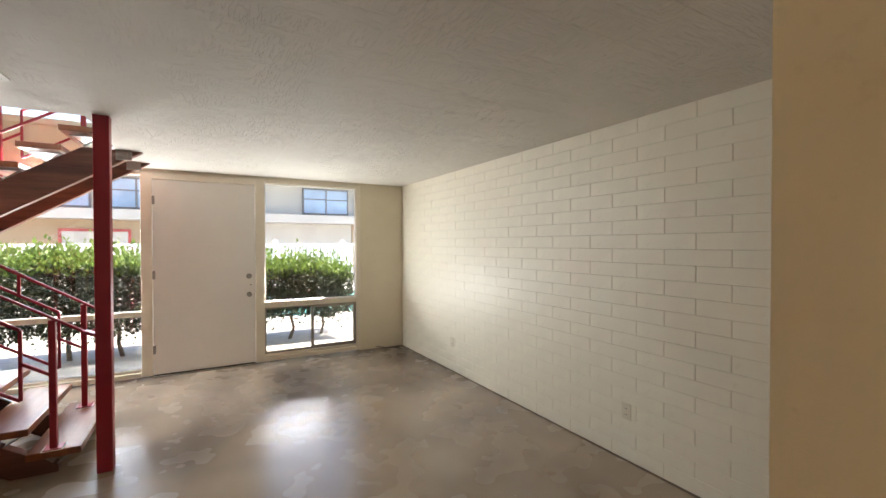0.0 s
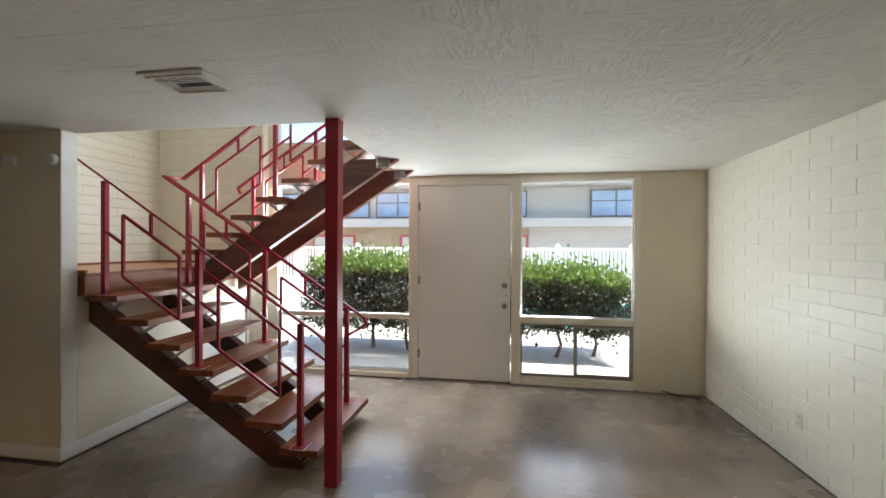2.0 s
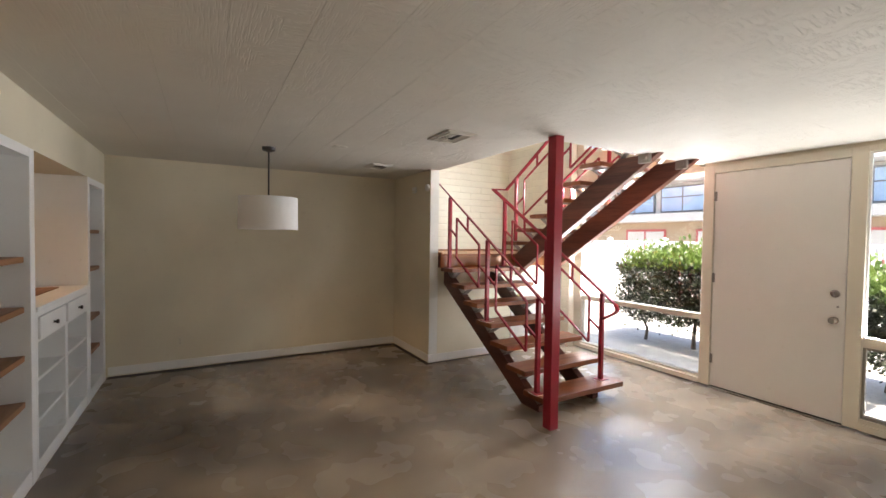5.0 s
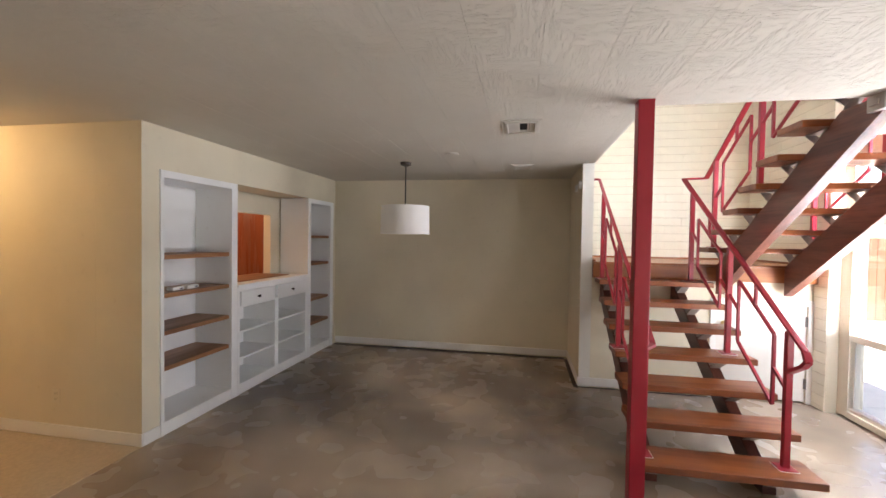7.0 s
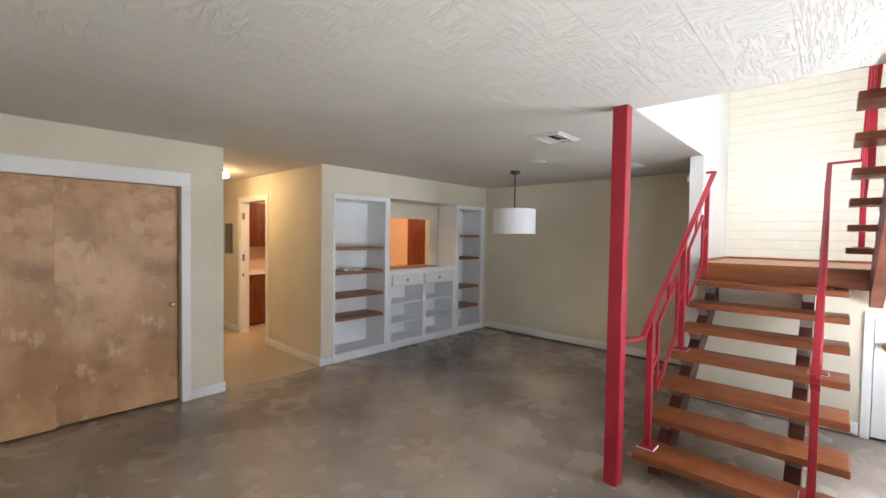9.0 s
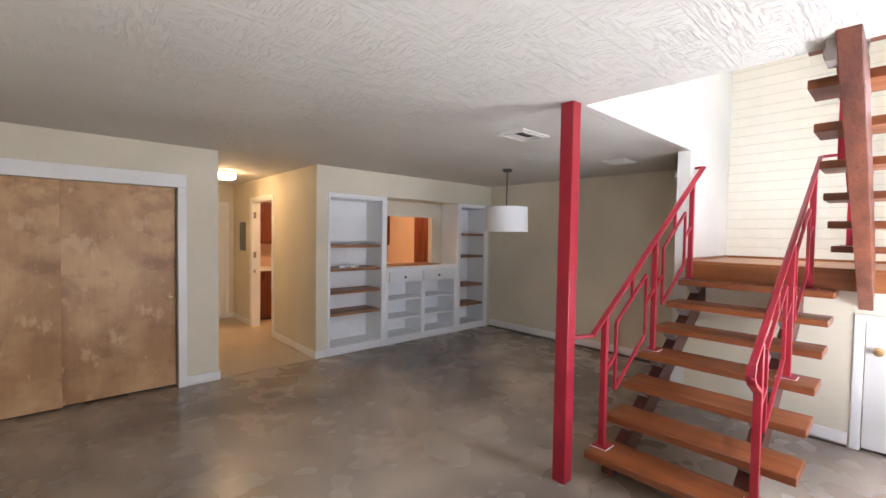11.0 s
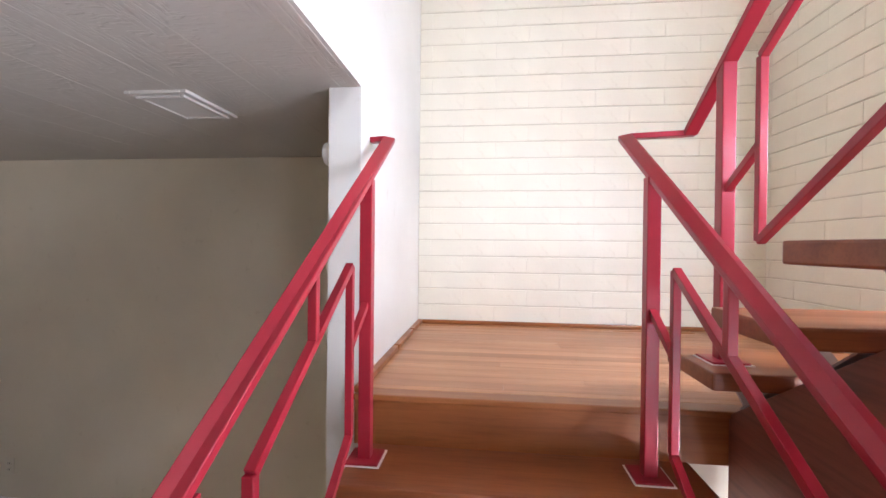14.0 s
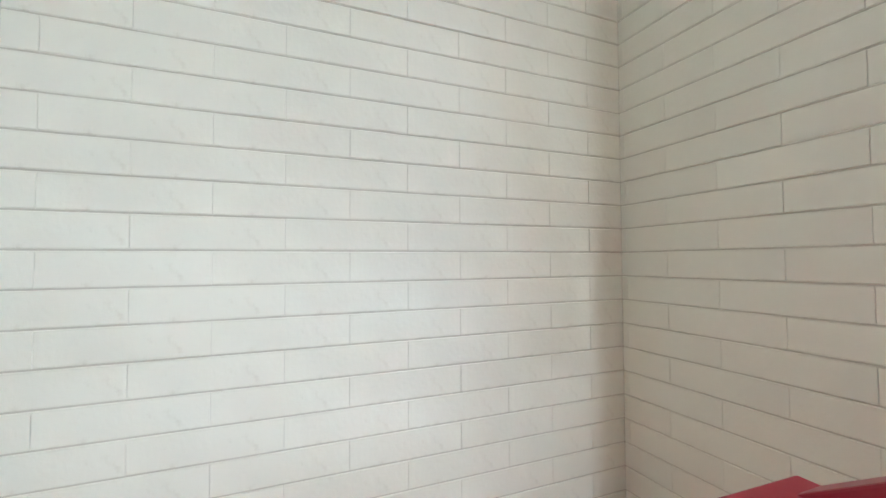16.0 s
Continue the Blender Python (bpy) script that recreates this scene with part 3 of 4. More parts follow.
def lower_flight():
    s = thing("lower_stairs", (-1.1, 0.6, 0), "open stairs of red-brown stained wood treads on two beams", "stairs")
    top = lambda x: 0.69 + SLOPE * (-1.28 - x)
    low = lambda x: 0.49 + SLOPE * (-1.28 - x)
    x_floor = -1.28 + 0.49 / SLOPE
    for y in (0.17, 0.87):
        bm = bmesh.new()
        xt = -0.28
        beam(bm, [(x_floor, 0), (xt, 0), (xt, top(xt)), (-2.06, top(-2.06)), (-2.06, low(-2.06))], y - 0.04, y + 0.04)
        part("stringer", bm, M_SHADEDBEAM, s, "red-brown beam with its backlit shade in the colour", bevel=0.004)
    for k in range(1, 8):
        n = NOSE1 - GO * (k - 1)
        bm = bmesh.new()
        tread_mesh(bm, n - 0.285, n, Y1A, Y1B, RISE * k)
        t = part("tread", bm, M_TREAD, s, bevel=0.006)
        for y in (0.17, 0.87):
            bm = bmesh.new()
            bracket(bm, n - 0.22, n - 0.03, n - 0.16, y, RISE * k - TREAD_T, top)
            part("bracket", bm, M_BRACKET, t, "bent steel strap bracket")


def landing():
    l = thing("stair_landing", (-2.6, 1.1, 1.2), "varnished wood strip landing with a broad front board", "landing")
    boxes("fascia", M_FASCIA, [(LFRONT - 0.02, LFRONT, 0.048, YB - 0.005, 1.20, LAND - 0.022)], l, "golden-brown varnished board", 0.003)
    boxes("subfloor", M_STRINGER, [(XB + 0.001, LFRONT - 0.021, 0.047, YB - 0.003, 1.20, LAND - 0.021)], l)
    boxes("nosing", M_FASCIA, [(LFRONT - 0.06, LFRONT + 0.012, 0.048, YB - 0.004, LAND - 0.021, LAND + 0.001)], l, bevel=0.006)
    boxes("shoe_moulding", M_FASCIA, [(XB, XB + 0.018, 0.075, YB - 0.02, LAND, LAND + 0.024)], l, "orange-brown wood strip", 0.006)
    boxes("shoe_moulding", M_FASCIA, [(XB, -2.0, 0.046, 0.074, LAND, LAND + 0.024)], l, "orange-brown wood strip", 0.006)
    boxes("shoe_moulding", M_FASCIA, [(XB, -1.95, YB - 0.019, YB - 0.001, LAND, LAND + 0.024)], l, "orange-brown wood strip", 0.006)
    return l


def upper_flight():
    s = thing("upper_stairs", (-1.0, 1.6, 1.2), "open stairs rising past the window on two beams", "stairs")
    low = lambda x: 1.07 + SLOPE * (x + 2.0)
    top = lambda x: low(x) + 0.29
    for y in (1.27, 1.88):
        bm = bmesh.new()
        xe = 0.13
        xl, xt = -2.0 + (H - 1.07) / SLOPE, -2.0 + (H - 1.36) / SLOPE
        beam(bm, [(LFRONT + 0.001, low(LFRONT)), (xl, H), (xt, H), (LFRONT + 0.001, top(LFRONT))], y - 0.04, y + 0.04)
        part("stringer", bm, M_STRINGER, s, "red-brown fir beam with bold grain", bevel=0.004)
        bm = bmesh.new()
        box(bm, xl - 0.20, xl - 0.08, y - 0.075, y - 0.041, H - 0.09, H)
        box(bm, xl - 0.17, xl - 0.11, y - 0.085, y - 0.075, H - 0.06, H - 0.03)
        part("hanger_bracket", bm, M_BRACKET, s, "small steel hanger")
    treads = []
    for k in range(1, 9):
        n = NOSE2 + GO * (k - 1)
        z = LAND + RISE * k
        if n + 0.285 > -0.1:
            continue
        bm = bmesh.new()
        tread_mesh(bm, n, n + 0.285, Y2A, Y2B, z)
        t = part("tread", bm, M_TREAD, s, bevel=0.006)
        for y in (1.27, 1.88):
            bm = bmesh.new()
            bracket(bm, n + 0.25, n + 0.04, max(n + 0.13, LFRONT + 0.03), y, z - TREAD_T, top)
            part("bracket", bm, M_BRACKET, t, "bent steel strap bracket")


def ribbon(bm, pts, w, h):
    """A flat bar through points, its corners mitred in plan."""
    rings = []
    for k, p in enumerate(pts):
        ways = [(b - a).to_2d().normalized() for a, b in zip(pts, pts[1:])][max(0, k - 1):k + 1]
        norms = [Vector((-d.y, d.x)) for d in ways]
        n = norms[0] if len(norms) == 1 else (norms[0] + norms[1]) / (1 + norms[0].dot(norms[1]))
        s, u = Vector((n.x, n.y, 0)) * w / 2, Vector((0, 0, h / 2))
        rings.append([bm.verts.new(q) for q in (p + s + u, p - s + u, p - s - u, p + s - u)])
    for a, b in zip(rings, rings[1:]):
        for k in range(4):
            bm.faces.new((a[k], b[k], b[(k + 1) % 4], a[(k + 1) % 4]))
    bm.faces.new(rings[0])
    bm.faces.new(rings[-1][::-1])
    bmesh.ops.recalc_face_normals(bm, faces=bm.faces)


def railing(name, label, y, posts, feet, rail_z, ends_before, ends_after, base):
    """Red steel rail: posts, a flat handrail and a hung parallelogram in each bay."""
    r = thing(name, base, label, "stair rail")
    for x, z in zip(posts, feet):
        bm = bmesh.new()
        box(bm, x - 0.019, x + 0.019, y - 0.019, y + 0.019, z + 0.008, rail_z(x) - 0.012)
        p = part("post", bm, M_RED, r, bevel=0.003)
        boxes("foot_plate", M_RED, [(x - 0.05, x + 0.05, y - 0.05, y + 0.05, z + 0.002, z + 0.008)], p, bevel=0.001)
        boxes("caulk_line", M_TRIM, [(x - 0.057, x + 0.055, y - 0.055, y + 0.057, z, z + 0.0025)], p, "white paint line")
    pts = ends_before + ends_after
    bm = bmesh.new()
    if len(ends_after) > 1:
        ribbon(bm, [Vector(p) for p in [ends_before[-1]] + ends_after], 0.035, 0.019)
        pts = ends_before
    for a, b in zip(pts, pts[1:]):
        side = (0, 1, 0) if abs(a[1] - b[1]) < 0.02 else None
        bar(bm, a, b, 0.042, 0.022, side)
        bmesh.ops.create_uvsphere(bm, u_segments=8, v_segments=6, radius=0.012, matrix=Matrix.Translation(b))
    part("handrail", bm, M_RED, r, bevel=0.003)
    for a, b in zip(posts, posts[1:]):
        up = 1 if rail_z(b) > rail_z(a) else -1
        v1, v2 = a + (b - a) * 0.2, a + (b - a) * 0.8
        mid = (a + b) / 2
        o1, o2, o3 = 0.17, 0.39, 0.635
        f = lambda x, o: (x, y, rail_z(x) - o)
        for nm, p, q in (("infill_upright", f(v1, o1), f(v1, o3)), ("infill_upright", f(v2, o1), f(v2, o3)),
                         ("infill_bar", f(v1, o1), f(v2, o1)), ("infill_bar", f(v1, o3), f(v2, o3)),
                         ("infill_link", f(a, o2), f(v1, o2)), ("infill_link", f(v2, o2), f(b, o2)),
                         ("infill_drop", f(mid, 0.01), f(mid, o1))):
            bm = bmesh.new()
            bar(bm, p, q, 0.02, 0.02, (0, 1, 0) if nm[7:] in ("bar", "link") else None)
            part(nm, bm, M_RED, r, bevel=0.002)
    return r


lower_flight()
landing_ob = landing()
upper_flight()

rz1 = lambda x: 2.258 - SLOPE * (x + 2.168)
P1 = (-0.297, -0.297 - 3 * GO, -0.297 - 6 * GO)
F1 = (RISE, RISE * 4, RISE * 7)
railing("stair_rail", "red steel stair rail tied to the post at its foot", 0.118, P1, F1, rz1,
        [(-0.046, 0.03, 0.93), (-0.13, 0.118, rz1(-0.13))], [(-2.18, 0.118, rz1(-2.18)), (-2.18, 0.047, rz1(-2.18) - 0.003)], (-1.1, 0.118, RISE))
railing("stair_rail", "red steel stair rail with a bent lower end", 0.96, P1, F1, rz1,
        [(-0.297, 0.96, 0.78), (-0.15, 0.96, 0.86), (-0.112, 0.96, rz1(-0.112) - 0.035), (-0.14, 0.96, rz1(-0.14))], [(-2.165, 0.963, rz1(-2.165)), (-2.15, 1.191, 2.262)], (-1.1, 0.96, RISE))
rz2 = lambda x: 2.275 + SLOPE * (x + 2.15)
P2 = (-1.925, -1.925 + 3 * GO, -1.925 + 6 * GO)
F2 = (LAND + RISE, LAND + RISE * 4, LAND + RISE * 7)
railing("stair_rail", "red steel rail rising along the upper stairs", 1.17, P2, F2, rz2,
        [(-2.142, 1.17, 2.26)], [(-0.12, 1.17, rz2(-0.12))], (-1.1, 1.17, LAND + RISE))
railing("stair_rail", "red steel rail beside the window on the upper stairs", 2.03, P2, F2, rz2,
        [(-2.10, 2.03, 2.22), (-2.13, 2.03, 2.285)], [(-0.12, 2.03, rz2(-0.12))], (-1.1, 2.03, LAND + RISE))


# ---- store door under the landing ----
def store_door():
    d = thing("door_2", (-2.06, 1.68, 0.03), "small closed white door under the landing with brass knob", "door", kind="structure")
    frame_bars("door_trim", [(-2.06, -2.045, 1.21, 1.268, 0.0, 1.03), (-2.06, -2.045, 2.092, 2.14, 0.0, 1.03), (-2.06, -2.045, 1.269, 2.091, 0.972, 1.03)], M_TRIM, d, 0.004)
    leaf = boxes("door_leaf", M_DOOR, [(-2.1, -2.066, 1.275, 2.086, 0.02, 0.968)], d, bevel=0.003)
    knob(leaf, (-2.066, 1.345, 0.765), "x", 1, M_BRASS)
    for z in (0.82, 0.2):
        hinge(leaf, -2.062, 2.08, z)


store_door()


# ---- bookcase ----
def bookcase():
    yb, yf = -3.84, YS + 0.012
    def unit(name, label, x0, x1, o0, o1, shelves, mat):
        u = thing(name, ((x0 + x1) / 2, YS, 0.0), label, "bookcase", "built-in bookcase wall")
        boxes("side_panel", M_CASE, [(x0, o0, yb, yf, 0.0, 2.088)], u, bevel=0.003)
        boxes("side_panel", M_CASE, [(o1, x1, yb, yf, 0.0, 2.088)], u, bevel=0.003)
        boxes("top_rail", M_CASE, [(o0 + 0.001, o1 - 0.001, yb, yf, 2.03, 2.088)], u, bevel=0.003)
        boxes("bottom_board", M_CASE, [(o0 + 0.001, o1 - 0.001, yb, yf - 0.003, 0.002, 0.105)], u, bevel=0.003)
        boxes("back_panel", M_CASE, [(o0, o1, yb - 0.012, yb, 0.105, 2.03)], u)
        for z in shelves:
            boxes("shelf", mat, [(o0 + 0.001, o1 - 0.001, yb + 0.001, yf - 0.03, z - 0.036, z)], u, "brown stained wood shelf", 0.003)
        return u
    unit("bookcase", "white built-in bookcase with brown wooden shelves", -0.985, -0.097, -0.905, -0.128, (1.425, 1.118, 0.82, 0.535), M_CASEWOOD)
    unit("bookcase", "narrow white built-in bookcase with brown shelves", -3.102, -2.37, -3.01, -2.44, (1.605, 1.237, 0.757, 0.432), M_CASEWOOD)
    c = thing("cabinet", (-1.65, YS, 0), "white built-in cabinet with two drawers over open cubbies", "cabinet", "built-in bookcase wall")
    x0, x1 = -2.368, -0.987
    boxes("side_panel", M_CASE, [(-1.022, x1, yb, yf, 0.0, 1.07)], c, bevel=0.003)
    boxes("side_panel", M_CASE, [(x0, -2.304, yb, yf, 0.0, 1.07)], c, bevel=0.003)
    boxes("divider", M_CASE, [(-1.692, -1.625, yb, yf, 0.105, 0.87)], c, bevel=0.003)
    boxes("face_rail", M_CASE, [(-2.303, -1.023, yb, yf, 0.872, 0.885), (-2.303, -1.023, yf - 0.03, yf, 1.034, 1.07), (-2.303, -1.023, yb, yf - 0.04, 0.886, 1.06)], c)
    boxes("bottom_board", M_CASE, [(-2.303, -1.023, yb, yf - 0.003, 0.002, 0.104)], c, bevel=0.003)
    boxes("back_panel", M_CASE, [(-2.303, -1.023, yb - 0.012, yb, 0.105, 0.87)], c)
    for a, b in ((-1.624, -1.023), (-2.303, -1.693)):
        for z in (0.635, 0.368):
            boxes("shelf", M_CASE, [(a + 0.001, b - 0.001, yb, yf - 0.006, z - 0.02, z)], c, bevel=0.002)
    for a, b in ((-1.60, -1.035), (-2.285, -1.665)):
        d = boxes("drawer_front", M_CASE, [(a, b, yf - 0.03, yf + 0.012, 0.888, 1.03)], c, bevel=0.005)
        bm = bmesh.new()
        lathe(bm, ((a + b) / 2 + 0.02, yf + 0.012, 0.955), [(0.008, 0), (0.007, 0.012), (0.016, 0.018), (0.014, 0.028), (0.004, 0.031)], "y", 14)
        part("knob", bm, M_BLACK, d, "small black knob", smooth=True)
    t = thing("counter", (-1.65, -3.7, 1.07), "brown wood counter running through the kitchen opening", "counter")
    boxes("counter_top", M_CASE, [(x0 + 0.002, x1 - 0.001, -3.861, yf + 0.012, 1.071, 1.10)], t, "white painted edge", 0.004)
    boxes("counter_sill", M_CASEWOOD, [(-2.178, -1.202, -4.05, -3.60, 1.101, 1.108)], t)


bookcase()


def shelf_item(x, w):
    ob = thing("adapter_box", (x, -3.56, 1.118), "small white plastic gadget lying on a shelf", "gadget", "gadgets on the shelf")
    bm = bmesh.new()
    box(bm, x - w / 2, x + w / 2, -3.60, -3.53, 1.119, 1.15)
    part("case", bm, M_PLASTIC, ob, bevel=0.012)
    bm = bmesh.new()
    box(bm, x - w / 2 + 0.02, x - w / 2 + 0.05, -3.5295, -3.528, 1.127, 1.14)
    part("socket", bm, M_GREY, ob)


shelf_item(-0.37, 0.12)
shelf_item(-0.53, 0.13)


# ---- closet ----
def closet():
    t = structure(boxes("closet_trim", M_TRIM, [(1.46, 1.536, -3.41, -3.394, 0.0, 2.005), (1.46, XE - 0.002, -3.41, -3.394, 2.006, 2.135)], bevel=0.004), "white painted closet trim", "trim")
    for x0, x1, y, kx in ((1.545, 2.44, -3.50, 1.60), (2.40, XE - 0.01, -3.455, None)):
        d = thing("sliding_door", ((x0 + x1) / 2, y, 0.02), "blotchy birch plywood sliding closet door", "door", "closet sliding doors")
        boxes("leaf", M_PLY, [(x0, x1, y - 0.018, y + 0.018, 0.02, 2.0)], d, bevel=0.002)
        boxes("hanger_track", M_STEEL, [(x0 + 0.1, x1 - 0.1, y - 0.004, y + 0.004, 2.0, 2.004)], d)
        if kx:
            knob(d, (kx, y + 0.018, 0.92), "y", 1, M_BRASS, r=0.024)


closet()


# ---- hall ----
def hall():
    d = thing("door_3", (0.06, -5.36, 0), "white kitchen door frame with hinges and no door", "door frame", kind="structure")
    frame_bars("door_trim", [(0.06, 0.072, -4.9, -4.84, 0.005, 2.14), (0.06, 0.072, -5.90, -5.83, 0.005, 2.14), (0.06, 0.072, -5.83, -4.9, 2.086, 2.14)], M_TRIM, d, 0.003)
    j = boxes("door_jamb", M_TRIM, [(-0.07, 0.065, -5.829, -5.80, 0.005, 2.084)], d, bevel=0.002)
    boxes("door_jamb", M_TRIM, [(-0.07, 0.065, -4.93, -4.901, 0.005, 2.084)], d, bevel=0.002)
    boxes("door_jamb", M_TRIM, [(-0.07, 0.065, -5.799, -4.931, 2.06, 2.084)], d, bevel=0.002)
    for z in (1.85, 1.2):
        boxes("hinge", M_STEEL, [(0.0, 0.04, -5.80, -5.797, z - 0.05, z + 0.05)], j)
    boxes("strike_plate", M_STEEL, [(0.01, 0.04, -5.80, -5.797, 0.9, 0.95)], j)
    e = thing("door_4", (0.6, -6.82, 0.01), "closed white flush door at the end of the hall", "door", kind="structure")
    frame_bars("door_trim", [(0.14, 0.2, -6.82, -6.806, 0.005, 2.1), (1.1, 1.16, -6.82, -6.806, 0.005, 2.1), (0.2, 1.1, -6.82, -6.806, 2.04, 2.1)], M_TRIM, e, 0.003)
    leaf = boxes("door_leaf", M_DOOR, [(0.205, 1.095, -6.818, -6.812, 0.012, 2.035)], e, bevel=0.002)
    bm = bmesh.new()
    lathe(bm, (0.62, -6.812, 0.98), [(0.028, 0), (0.028, 0.008), (0.012, 0.012), (0.012, 0.04)], "y")
    bar(bm, (0.62, -6.775, 0.98), (0.74, -6.775, 0.98), 0.018, 0.014)
    part("lever_handle", bm, M_STEEL, leaf, smooth=True)
    p = thing("electric_panel", (0.06, -6.27, 1.25), "narrow grey metal electric panel on the hall wall", "electric panel")
    boxes("panel_case", M_GREY, [(0.0605, 0.075, -6.42, -6.12, 1.25, 1.74)], p, bevel=0.008)
    boxes("panel_door", M_GREY, [(0.0755, 0.082, -6.38, -6.16, 1.3, 1.69)], p, bevel=0.003)
    l = thing("ceiling_light", (0.68, -5.03, H), "glowing warm square glass ceiling light", "ceiling light")
    boxes("base_plate", M_BRASS, [(0.55, 0.81, -5.16, -4.90, H - 0.02, H)], l, "tan brass plate", 0.004)
    bm = bmesh.new()
    box(bm, 0.555, 0.805, -5.155, -4.905, H - 0.105, H - 0.021)
    part("glass_shade", bm, M_LAMP, l, "lit cream glass", bevel=0.03)


hall()


# ---- kitchen ----
def cabinet_unit(x0, x1, y0, y1, z0, z1, face, label):
    c = thing("kitchen_cabinet", ((x0 + x1) / 2, (y0 + y1) / 2, z0), label, "cabinet", "kitchen cabinets")
    boxes("body", M_CABWOOD, [(x0, x1, y0, y1, z0, z1)], c, bevel=0.002)
    if face == "x":
        d = boxes("door", M_CABWOOD, [(x1 + 0.001, x1 + 0.02, y0 + 0.01, y1 - 0.01, z0 + 0.02, z1 - 0.02)], c, bevel=0.004)
        knob(d, (x1 + 0.02, y1 - 0.06, z0 + 0.1), "x", 1, M_BRASS, r=0.012)
    else:
        d = boxes("door", M_CABWOOD, [(x0 + 0.01, x1 - 0.01, y1 + 0.001, y1 + 0.02, z0 + 0.02, z1 - 0.02)], c, bevel=0.004)
        knob(d, (x1 - 0.06, y1 + 0.02, (z0 + z1) / 2), "y", 1, M_BRASS, r=0.012)


for k in range(4):
    x = -0.13 - 0.55 * k
    if k in (0, 1):
        cabinet_unit(x - 0.54, x, -6.795, -6.48, 1.36, 2.12, "y", "red-brown wooden wall cabinet")
    cabinet_unit(x - 0.54, x, -6.795, -6.24, 0.02, 0.88, "y", "red-brown wooden base cabinet")
cabinet_unit(-2.72, -2.2, -6.795, -6.48, 1.33, 2.12, "y", "red-brown wooden wall cabinet")
cabinet_unit(-3.155, -2.73, -6.795, -6.48, 1.33, 2.12, "y", "red-brown wooden wall cabinet")
cabinet_unit(-3.158, -2.54, -4.78, -4.1, 0.02, 2.12, "x", "tall red-brown wooden cabinet")
cabinet_unit(-3.158, -2.60, -6.2, -5.62, 0.02, 0.88, "x", "red-brown wooden base cabinet")
cabinet_unit(-3.158, -2.60, -5.61, -5.03, 0.02, 0.88, "x", "red-brown wooden base cabinet")
kt = thing("kitchen_counter", (-1.6, -6.5, 0.88), "pale worktop over the kitchen cabinets", "counter")
boxes("worktop", M_TRIM, [(-3.158, -0.065, -6.795, -6.2, 0.881, 0.92), (-3.158, -2.57, -6.199, -5.02, 0.881, 0.92)], kt, bevel=0.006)
rh = thing("paper_towel_holder", (-2.55, -6.62, 1.25), "white roll holder under the kitchen wall cabinet", "roll holder")
boxes("roll", M_PLASTIC, [(-2.70, -2.42, -6.68, -6.56, 1.225, 1.329)], rh, bevel=0.03)


# ---- pendant lamp ----
def pendant():
    x, y = -1.8, -1.975
    p = thing("pendant_lamp", (x, y, 1.64), "white linen drum pendant on a dark metal rod", "pendant lamp")
    bm = bmesh.new()
    lathe(bm, (x, y, 0), [(0.02, H - 0.045), (0.058, H - 0.03), (0.062, H - 0.006), (0.062, H)], "z", 28)
    part("canopy", bm, M_BLACK, p, "dark bronze canopy", smooth=True)
    bm = bmesh.new()
    rod(bm, (x, y, 1.72), (x, y, H - 0.04), 0.008)
    lathe(bm, (x, y, 0), [(0.02, 1.82), (0.022, 1.88), (0.022, 1.93), (0.01, 1.94)], "z", 16)
    part("rod", bm, M_BLACK, p, smooth=True)
    bm = bmesh.new()
    z0, z1, r0, r1 = 1.632, 1.94, 0.271, 0.265
    n = 64
    rings = []
    for r, z in ((r0, z0), (r1, z1), (r1 - 0.006, z1), (r0 - 0.006, z0)):
        rings.append([bm.verts.new((x + r * math.cos(2 * math.pi * k / n), y + r * math.sin(2 * math.pi * k / n), z)) for k in range(n)])
    for a in range(4):
        u, v = rings[a], rings[(a + 1) % 4]
        for k in range(n):
            bm.faces.new((u[k], u[(k + 1) % n], v[(k + 1) % n], v[k]))
    bmesh.ops.recalc_face_normals(bm, faces=bm.faces)
    sh = part("shade", bm, M_SHADE, p, "white linen drum", smooth=True)
    bm = bmesh.new()
    lathe(bm, (x, y, 0), [(0.25, 1.655), (0.25, 1.659)], "z", 48)
    part("diffuser", bm, M_PLASTIC, sh, "white disc")
    bm = bmesh.new()
    for a in (0, 2.094, 4.189):
        rod(bm, (x, y, 1.93), (x + 0.248 * math.cos(a), y + 0.248 * math.sin(a), 1.93), 0.003, n=6)
    part("spider", bm, M_STEEL, sh)


pendant()


# ---- ceiling vents and small fittings ----
M_VENT = paint("dull_white_enamel", (0.64, 0.61, 0.55), 0.4, relief=0.04, blotch=0.08)


